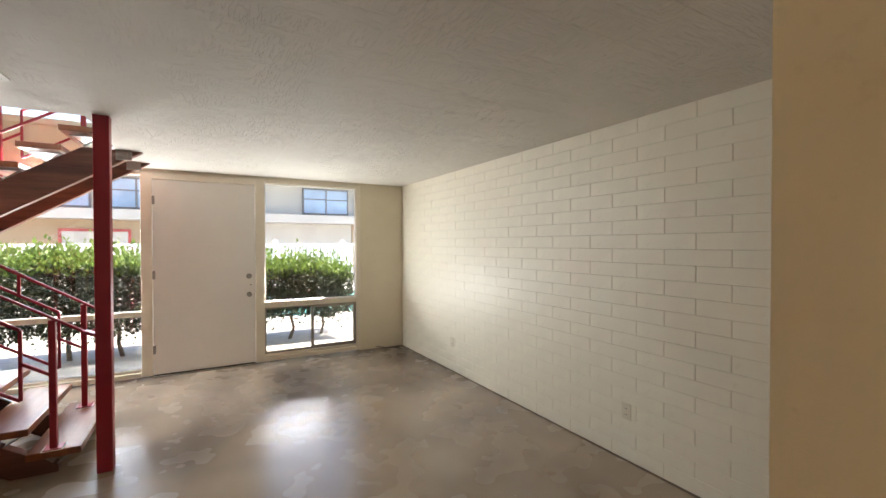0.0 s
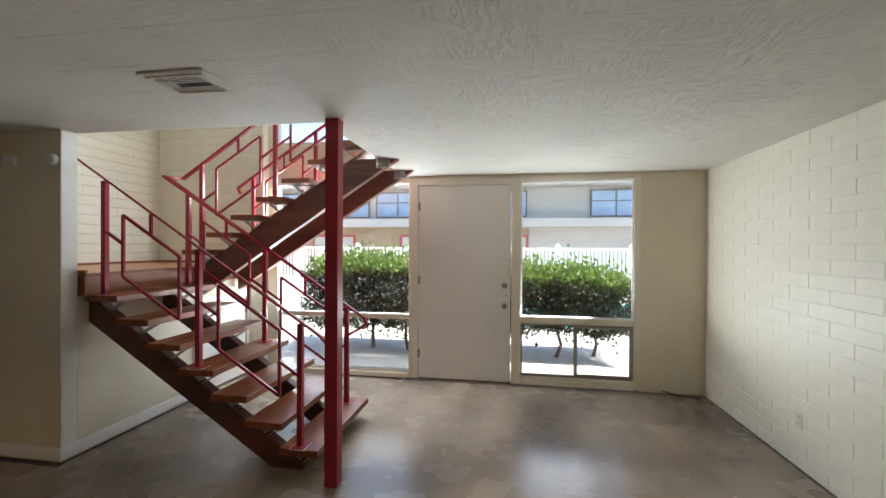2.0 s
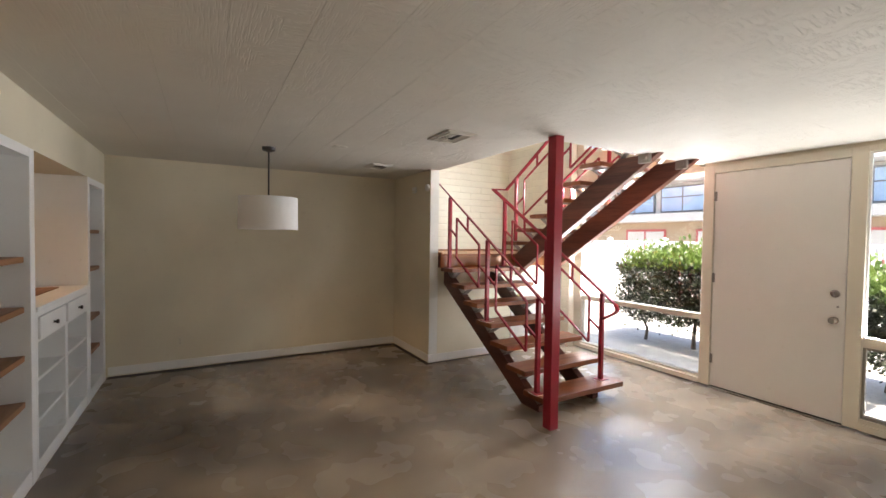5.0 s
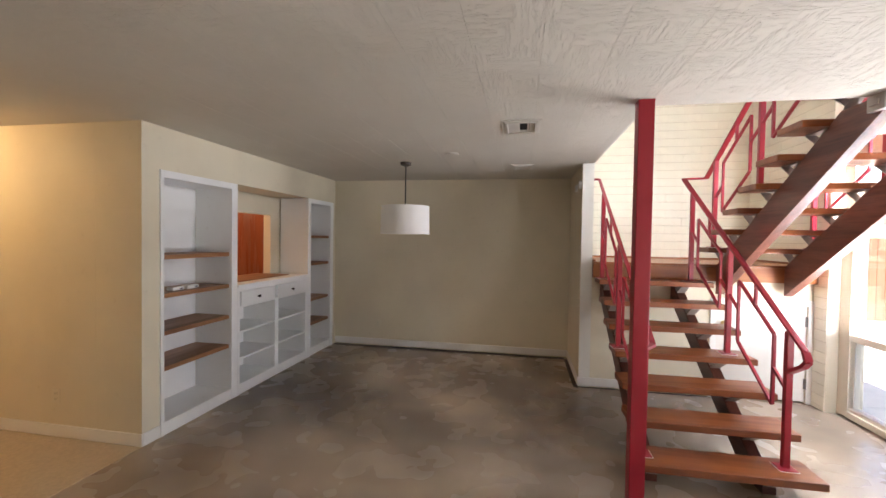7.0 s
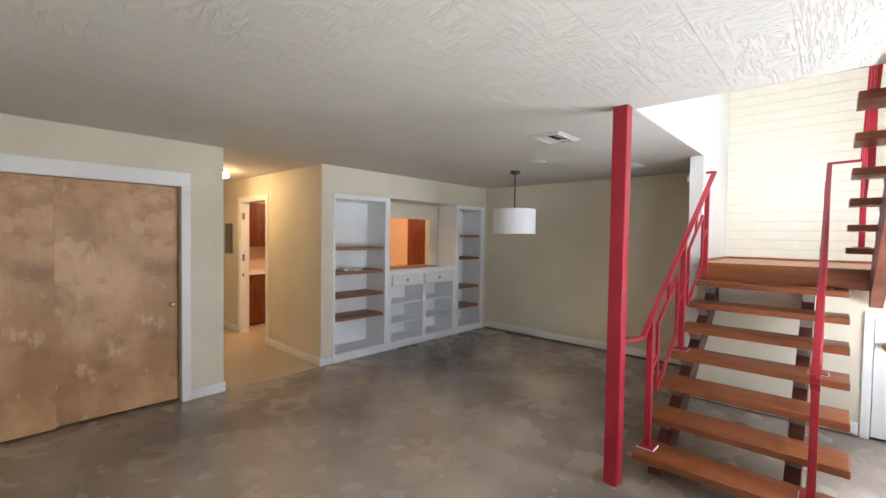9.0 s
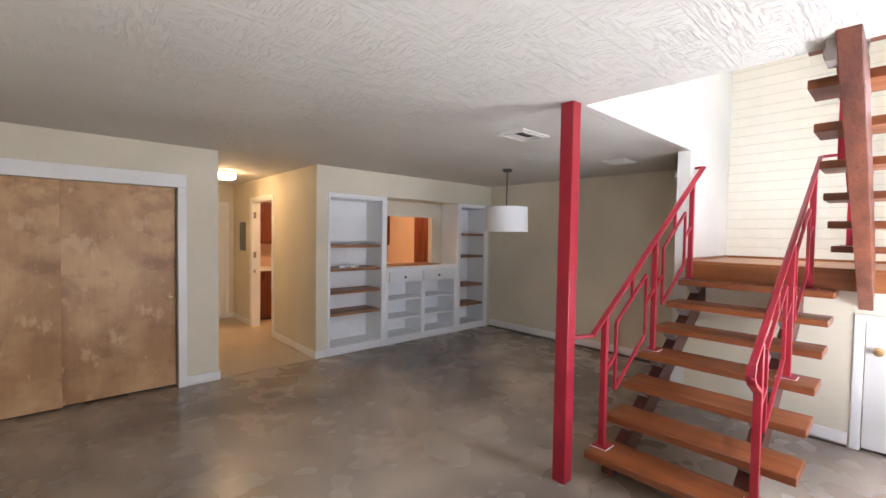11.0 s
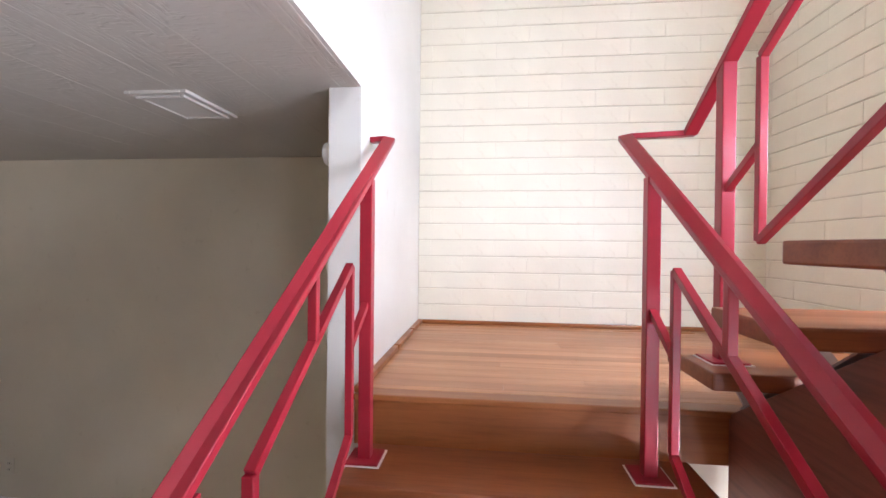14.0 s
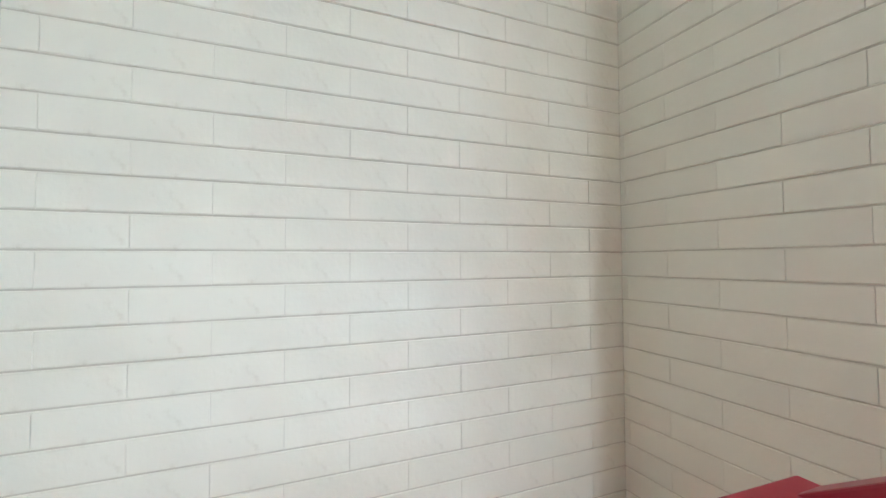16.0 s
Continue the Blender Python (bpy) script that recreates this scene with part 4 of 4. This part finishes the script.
def ceiling_vent(x0, x1, y0, y1, label, shut=False):
    """A stepped register: flange, inner ring, closed louvres on both sides of an open dark slot."""
    v = thing("ceiling_vent", ((x0 + x1) / 2, (y0 + y1) / 2, H), label, "vent", "ceiling vents")
    def ring(name, x0, x1, y0, y1, b, lo, hi):
        bm = bmesh.new()
        for s in ((x0, x1, y0, y0 + b, lo, hi), (x0, x1, y1 - b, y1, lo, hi), (x0, x0 + b, y0 + b, y1 - b, lo, hi), (x1 - b, x1, y0 + b, y1 - b, lo, hi)):
            box(bm, *s)
        part(name, bm, M_VENT, v, bevel=0.003)
    ring("flange", x0, x1, y0, y1, 0.024, H - 0.012, H)
    ring("inner_ring", x0 + 0.0245, x1 - 0.0245, y0 + 0.0245, y1 - 0.0245, 0.018, H - 0.020, H)
    a0, a1, c0, c1 = x0 + 0.043, x1 - 0.043, y0 + 0.043, y1 - 0.043
    boxes("backing", M_DARK, [(a0, a1, c0, c1, H - 0.002, H - 0.0005)], v, "dark duct")
    w = c1 - c0
    for k in (range(9) if shut else (0, 1, 2, 3, 6.4, 7.2, 8)):
        yy = c0 + w * (k + 0.5) / 9
        bm = bmesh.new()
        bar(bm, (a0, yy, H - 0.011), (a1, yy, H - 0.011), w / 9 * (1.1 if shut else 1.0 if k < 5 else 0.72), 0.0016, (0, 1, 0.5 if shut else 0.25 if k < 5 else -0.35))
        part("slat", bm, M_VENT, v)
    for xa, xb in ((a0, a0 + 0.05), (a1 - 0.035, a1)):
        boxes("end_plate", M_VENT, [(xa, xb, c0, c1, H - 0.007, H - 0.005)], v)


ceiling_vent(-0.64, -0.28, -0.86, -0.585, "white louvred ceiling vent with dark slots")
ceiling_vent(-2.345, -2.03, -0.835, -0.592, "white louvred ceiling vent near the wall stub", True)


def blank_plate():
    p = thing("ceiling_plate", (-1.4, -1.4, H), "flat round white ceiling cover plate", "cover plate")
    bm = bmesh.new()
    lathe(bm, (-1.4, -1.4, 0), [(0.075, H), (0.075, H - 0.004), (0.06, H - 0.009), (0.01, H - 0.010)], "z", 28)
    part("plate", bm, M_CEIL, p, smooth=True)


blank_plate()


def outlet(place, normal, label):
    x, y, z = place
    o = thing("outlet", place, label, "outlet", "wall outlets")
    s = normal
    boxes("plate", M_PLATE, [(x, x + 0.006 * s, y - 0.036, y + 0.036, z - 0.058, z + 0.058)], o, bevel=0.002)
    for dz in (-0.022, 0.022):
        sk = boxes("socket", M_PLATE, [(x + 0.006 * s, x + 0.009 * s, y - 0.017, y + 0.017, z + dz - 0.014, z + dz + 0.014)], o, bevel=0.001)
        boxes("slot", M_DARK, [(x + 0.009 * s, x + 0.0095 * s, y - 0.008, y - 0.005, z + dz - 0.006, z + dz + 0.006), (x + 0.009 * s, x + 0.0095 * s, y + 0.005, y + 0.008, z + dz - 0.006, z + dz + 0.006)], sk)


outlet((XE, -1.683, 0.35), -1, "ivory duplex outlet on the block wall")
outlet((XE, 0.76, 0.35), -1, "ivory duplex outlet on the block wall")
outlet((XW, -2.76, 0.325), 1, "ivory duplex outlet on the dining wall")
outlet((0.06, -4.23, 0.32), 1, "ivory duplex outlet on the hall wall")


def stub_fittings():
    t = thing("thermostat", (-2.49, -0.074, 2.2), "small white box high on the wall stub", "thermostat")
    boxes("case", M_PLASTIC, [(-2.54, -2.44, -0.1, -0.0745, 2.165, 2.24)], t, bevel=0.006)
    boxes("vent_strip", M_PLATE, [(-2.53, -2.45, -0.1015, -0.1, 2.18, 2.19)], t)
    d = thing("wall_detector", (-2.12, -0.074, 2.2), "round white detector on the wall stub", "detector")
    bm = bmesh.new()
    lathe(bm, (-2.12, -0.0745, 2.2), [(0.045, 0), (0.045, -0.016), (0.038, -0.03), (0.015, -0.036)], "y", 24)
    part("case", bm, M_PLASTIC, d, smooth=True)
    g = thing("wall_grille", (-1.2, 0.046, 2.83), "grey louvred return grille on the upper stairwell wall", "grille")
    boxes("frame", M_TRIM, [(-1.47, -1.43, 0.0455, 0.066, 2.83, 3.45), (-0.93, -0.89, 0.0455, 0.066, 2.83, 3.45), (-1.43, -0.93, 0.0455, 0.066, 2.83, 2.87), (-1.43, -0.93, 0.0455, 0.066, 3.41, 3.45)], g, bevel=0.003)
    boxes("backing", M_GREY, [(-1.43, -0.93, 0.0455, 0.047, 2.87, 3.41)], g)
    for k in range(6):
        xx = -1.40 + 0.088 * k
        boxes("slat", M_GREY, [(xx, xx + 0.05, 0.058, 0.064, 2.872, 3.408)], g)
    c = thing("cable", (2.95, 2.16, 0), "short dark loose cable end on the floor", "cable")
    bm = bmesh.new()
    pts = [Vector((2.78 + 0.05 * k, 2.20 - 0.012 * k + 0.012 * math.sin(k * 1.3), 0.012 + 0.03 * max(0, 1 - k / 3))) for k in range(8)]
    for a, b in zip(pts, pts[1:]):
        rod(bm, a, b, 0.007, n=8)
    part("sheath", bm, M_BLACK, c, smooth=True)


stub_fittings()


# ---- outside ----
structure(boxes("ground", M_GROUND, [(-400, 400, -400, 800, -0.3, -0.05)]), "sunlit pale concrete and paving round the house", "ground")
structure(boxes("roof_slab", M_STUCCO, [(-3.7, 3.6, -7.2, 2.75, TOP + 0.2, TOP + 0.4)]), "flat roof of the house with a short eave", "roof")


M_POOL = paint("turquoise_pool_water", (0.06, 0.42, 0.40), 0.05, grain=9, relief=0.25, blotch=0.1, dist=0.02)
structure(boxes("water", M_POOL, [(0.9, 8.5, 6.2, 10.4, -0.045, -0.04)]), "turquoise swimming pool water beyond the hedge", "water")


def hedge(x0, x1, y0, y1, z0, z1, seed, label):
    """Stems from the ground, a dense crown of small leaves, pale upright shoots on top."""
    rnd = random.Random(seed)
    h = thing("hedge", ((x0 + x1) / 2, (y0 + y1) / 2, -0.05), label, "hedge")
    n_stem = int((x1 - x0) / 0.55)
    for k in range(n_stem):
        bm = bmesh.new()
        x = x0 + (x1 - x0) * (k + 0.5) / n_stem + rnd.uniform(-0.12, 0.12)
        y = (y0 + y1) / 2 + rnd.uniform(-0.25, 0.15)
        p = Vector((x, y, -0.06))
        r = rnd.uniform(0.022, 0.035)
        forks = [p]
        for s in range(4):
            q = p + Vector((rnd.uniform(-0.09, 0.09), rnd.uniform(-0.06, 0.06), 0.2))
            rod(bm, p, q, r, r * 0.85, 7)
            p, r = q, r * 0.85
            if s >= 1:
                for _ in range(2):
                    e = p + Vector((rnd.uniform(-0.35, 0.35), rnd.uniform(-0.25, 0.25), rnd.uniform(0.2, 0.45)))
                    rod(bm, p, e, r * 0.6, r * 0.25, 6)
        part("stem", bm, M_BARK, h, smooth=True)

    def leaves(name, count, place, size, mat, label, up):
        verts, faces = [], []
        for _ in range(count):
            c = place()
            d = Vector((rnd.gauss(0, 1), rnd.gauss(0, 1), rnd.gauss(0, 1) + up)).normalized()
            s = d.cross(Vector((rnd.gauss(0, 1), rnd.gauss(0, 1), rnd.gauss(0, 1)))).normalized()
            l = size * rnd.uniform(0.7, 1.4)
            w = l * 0.28
            k = len(verts)
            verts += [c, c + d * l * 0.5 + s * w, c + d * l, c + d * l * 0.5 - s * w]
            faces.append((k, k + 1, k + 2, k + 3))
        me = bpy.data.meshes.new(name)
        me.from_pydata([v - base_of[h] for v in verts], [], faces)
        me.materials.append(mat)
        ob = new(name, me)
        ob.parent = h
        tagged(ob, label, kind="stuff")

    def edge(x):
        return 0.10 * noise.noise((x * 1.3, seed, 0)) + 0.06 * noise.noise((x * 4.1, seed, 3))

    def inside():
        x = rnd.uniform(x0, x1)
        t = rnd.random()
        face = rnd.random()
        y = rnd.uniform(y0, y1) if face < 0.45 else (y0 + abs(rnd.gauss(0, 0.09)) if face < 0.8 else y1 - abs(rnd.gauss(0, 0.09)))
        lowz = z0 + 0.14 * noise.noise((x * 2.3, y * 2, seed)) - 0.05
        z = lowz + (z1 + edge(x) - lowz) * t
        y += 0.10 * noise.noise((x * 2.5, z * 2.5, seed + 9))
        x += 0.12 * noise.noise((y * 3, z * 3, seed + 4))
        return Vector((x, y, z))

    def crest():
        x = rnd.uniform(x0 + 0.05, x1 - 0.05)
        return Vector((x, rnd.uniform(y0, y1), z1 + edge(x) - 0.14 + abs(rnd.gauss(0, 0.15))))

    def skirt():
        x = rnd.uniform(x0 + 0.1, x1 - 0.1)
        return Vector((x, rnd.uniform(y0, y1), z0 - 0.22 * rnd.random() ** 1.5 + 0.12 * noise.noise((x * 3, seed, 6))))
    area = (x1 - x0)
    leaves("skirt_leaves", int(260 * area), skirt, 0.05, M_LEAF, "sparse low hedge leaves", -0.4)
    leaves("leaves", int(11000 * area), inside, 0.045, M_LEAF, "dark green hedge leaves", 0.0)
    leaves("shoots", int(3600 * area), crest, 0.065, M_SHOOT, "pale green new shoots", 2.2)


hedge(-2.0, 0.35, 3.35, 4.35, 0.42, 1.25, 3, "clipped green hedge with pale new shoots on top")
hedge(0.72, 2.85, 3.35, 4.35, 0.42, 1.12, 8, "clipped green hedge with pale new shoots on top")


def vinyl_fence():
    y = 12.0
    f = thing("picket_fence", (0, y, -0.05), "white vinyl picket fence across the yard", "fence")
    bm = bmesh.new()
    box(bm, -12, 14, y - 0.02, y + 0.02, 1.48, 1.56)
    part("rail", bm, M_VINYL, f, bevel=0.005)
    bm = bmesh.new()
    box(bm, -12, 14, y - 0.02, y + 0.02, 0.2, 0.3)
    part("rail", bm, M_VINYL, f, bevel=0.005)
    pk = bmesh.new()
    box(pk, -0.03, 0.03, -0.012, 0.012, 0, 1.42)
    mp = bpy.data.meshes.new("picket")
    pk.to_mesh(mp)
    pk.free()
    mp.materials.append(M_VINYL)
    po = bmesh.new()
    box(po, -0.065, 0.065, -0.065, 0.065, 0, 1.66)
    box(po, -0.085, 0.085, -0.085, 0.085, 1.66, 1.70)
    rod(po, (0, 0, 1.70), (0, 0, 1.75), 0.07, 0.02, 10)
    mq = bpy.data.meshes.new("post")
    po.to_mesh(mq)
    po.free()
    mq.materials.append(M_VINYL)
    x, k = 0.36 - 2.36 * 5, 0
    while x <= 14:
        if k % 19 == 0:
            ob = new("post", mq)
            ob.location = (x, 0.0, 0)
        else:
            ob = new("picket", mp)
            ob.location = (x, 0, 0.1)
        ob.parent = f
        x += 2.36 / 19
        k += 1


vinyl_fence()


def far_building():
    y = 19.0
    b = thing("apartment_building", (0, y, -0.05), "two-storey pale stucco apartment building with blue windows", "building")
    boxes("wall", M_STUCCO, [(-24, 26, y, y + 8, -0.05, 4.6)], b)
    boxes("lower_wall", M_STUCCO_TAN, [(-24, 2.05, y - 0.05, y - 0.001, -0.05, 2.58), (7.6, 26, y - 0.05, y - 0.001, -0.05, 2.58)], b, "tan stucco ground floor")
    boxes("balcony_band", M_STUCCO, [(-24, 26, y - 0.9, y - 0.06, 2.59, 3.0)], b)
    boxes("roof", M_STUCCO, [(-24.6, 26.6, y - 1.2, y + 8.3, 4.61, 4.95)], b, "flat roof with a pale fascia")
    for x in (-14.2, -11.45, -8.7, -5.95, -3.2, -0.45, 5.0, 7.75, 12.0):
        w = boxes("window", M_WINFRAME, [(x, x + 2.4, y - 0.09, y - 0.002, 3.08, 4.45)], b, "dark framed sliding window")
        for j in range(2):
            a = x + 0.08 + 1.16 * j
            boxes("pane", M_BLUEGLASS, [(a, a + 1.08, y - 0.1, y - 0.091, 3.16, 3.85)], w, "blue reflecting pane")
            boxes("pane", M_BLUEGLASS, [(a, a + 1.08, y - 0.1, y - 0.091, 3.91, 4.37)], w, "blue reflecting pane")
    for x in (-13.5, -9.5, -4.6, -0.4, 8.2, 13.0):
        g = boxes("window", M_REDTRIM, [(x, x + 2.4, y - 0.12, y - 0.052, 0.9, 2.2)], b, "red framed ground floor window")
        for j in range(2):
            a = x + 0.11 + 1.14 * j
            boxes("pane", M_STUCCO, [(a, a + 1.04, y - 0.13, y - 0.121, 1.0, 2.08)], g, "pale curtained pane")


far_building()


def red_fence():
    f = thing("board_fence", (-8, 7, -0.05), "red-brown stained board fence in the side yard", "fence")
    for k in range(40):
        yy = 3.0 + 0.16 * k
        boxes("board", M_REDFENCE, [(-8.0, -7.97, yy, yy + 0.15, -0.05, 1.75)], f)
    boxes("rail", M_REDFENCE, [(-8.05, -8.001, 3.0, 9.4, 1.3, 1.4)], f)


red_fence()


# ---- blocks and boards ----
brick_meshes = {}


def brick_mesh(length, height, axis, head, bed):
    """A painted block with eased edges, its face towards +x, -x or -y."""
    key = (round(length, 3), round(height, 4), axis, head, bed)
    if key not in brick_meshes:
        d, e = 0.03, 0.0026
        l, h = length / 2 - head, height / 2 - bed
        back = [(-d, -l, -h), (-d, l, -h), (-d, l, h), (-d, -l, h)]
        mid = [(-e, -l, -h), (-e, l, -h), (-e, l, h), (-e, -l, h)]
        a = e if head > 0.001 else 0.0005
        front = [(0, -l + a, -h + e), (0, l - a, -h + e), (0, l - a, h - e), (0, -l + a, h - e)]
        turn = {"+x": lambda p: p, "-x": lambda p: (-p[0], -p[1], p[2]), "-y": lambda p: (p[1], -p[0], p[2])}[axis]
        vs = [turn(p) for p in back + mid + front]
        fs = [(8, 9, 10, 11)] + [(k, (k + 1) % 4, 4 + (k + 1) % 4, 4 + k) for k in range(4)] + [(4 + k, 4 + (k + 1) % 4, 8 + (k + 1) % 4, 8 + k) for k in range(4)]
        me = bpy.data.meshes.new("block")
        me.from_pydata(vs, [], fs)
        me.materials.append(M_BLOCK)
        brick_meshes[key] = me
    return brick_meshes[key]


def block_wall(wall, axis, plane, a0, a1, z0, z1, first_z, course, shift, head, bed, rest_below=None):
    """Courses of long thin blocks in half bond; far ones joined into one piece."""
    rnd = random.Random(5)
    L = 0.4064
    joined = bmesh.new()
    k = math.floor((z0 - first_z) / course)
    while first_z + k * course < z1 - 0.01:
        lo, hi = max(z0, first_z + k * course), min(z1, first_z + (k + 1) * course)
        start = shift + (0.5 * L if k % 2 else 0.0)
        n = math.floor((a0 - start) / L)
        while start + n * L < a1 - 0.004:
            s, e = max(a0, start + n * L), min(a1, start + (n + 1) * L)
            if e - s > 0.02 and hi - lo > 0.02:
                me = brick_mesh(e - s, hi - lo, axis, head, bed)
                c, z = (s + e) / 2, (lo + hi) / 2
                out = rnd.uniform(-0.0009, 0.0006)
                p = (c, plane + out, z) if axis == "-y" else (plane + out, c, z)
                tilt = rnd.uniform(-0.0006, 0.0006)
                if rest_below is not None and c < rest_below:
                    t = bmesh.new()
                    t.from_mesh(me)
                    bmesh.ops.translate(t, verts=t.verts, vec=p)
                    tmp = bpy.data.meshes.new("t")
                    t.to_mesh(tmp)
                    t.free()
                    joined.from_mesh(tmp)
                    bpy.data.meshes.remove(tmp)
                else:
                    ob = new("block", me)
                    ob.location = p
                    ob.rotation_euler = (0, 0, tilt)
                    ob.parent = wall
            n += 1
        k += 1
    if len(joined.verts):
        part("far_blocks", joined, M_BLOCK, wall, "cream painted blocks", kind="stuff")
    else:
        joined.free()


block_wall(bpy.data.objects["wall_east"], "-x", XE, -3.43, YN, 0, H, 0.0, H / 24, 0.07, 0.0022, 0.0004, rest_below=-2.0)
block_wall(bpy.data.objects["wall_stairwell_west"], "+x", XB, 0.046, YB, LAND, TOP, 2.842 - 0.1038 * 16, 0.1038, 0.531 - 0.4064, 0.0005, 0.0025)
block_wall(bpy.data.objects["wall_north_block"], "-y", YB, XB, -1.862, 0, TOP, 2.842 - 0.1038 * 28, 0.1038, -3.29 - 0.2, 0.0005, 0.0025)


def deck_boards():
    w = 0.0715
    x, k = XB + 0.003, 0
    rnd = random.Random(11)
    shared = {}
    while x < LFRONT - 0.065:
        x1 = min(x + w, LFRONT - 0.061)
        cut = rnd.choice((0.55, 0.85, 1.15, 1.45, 1.7))
        for a, b in ((0.048, cut), (cut, YB - 0.004)):
            key = (round(x1 - x, 4), round(b - a, 3))
            if key not in shared:
                bm = bmesh.new()
                box(bm, 0.0003, key[0] - 0.0003, 0.0003, key[1] - 0.0003, -0.0205, 0)
                soften(bm, 0.0006, 1)
                me = bpy.data.meshes.new("board")
                bm.to_mesh(me)
                bm.free()
                me.materials.append(M_DECK)
                shared[key] = me
            ob = new("board", shared[key])
            ob.location = Vector((x, a, LAND)) - base_of[landing_ob]
            ob.parent = landing_ob
        x = x1
        k += 1


deck_boards()
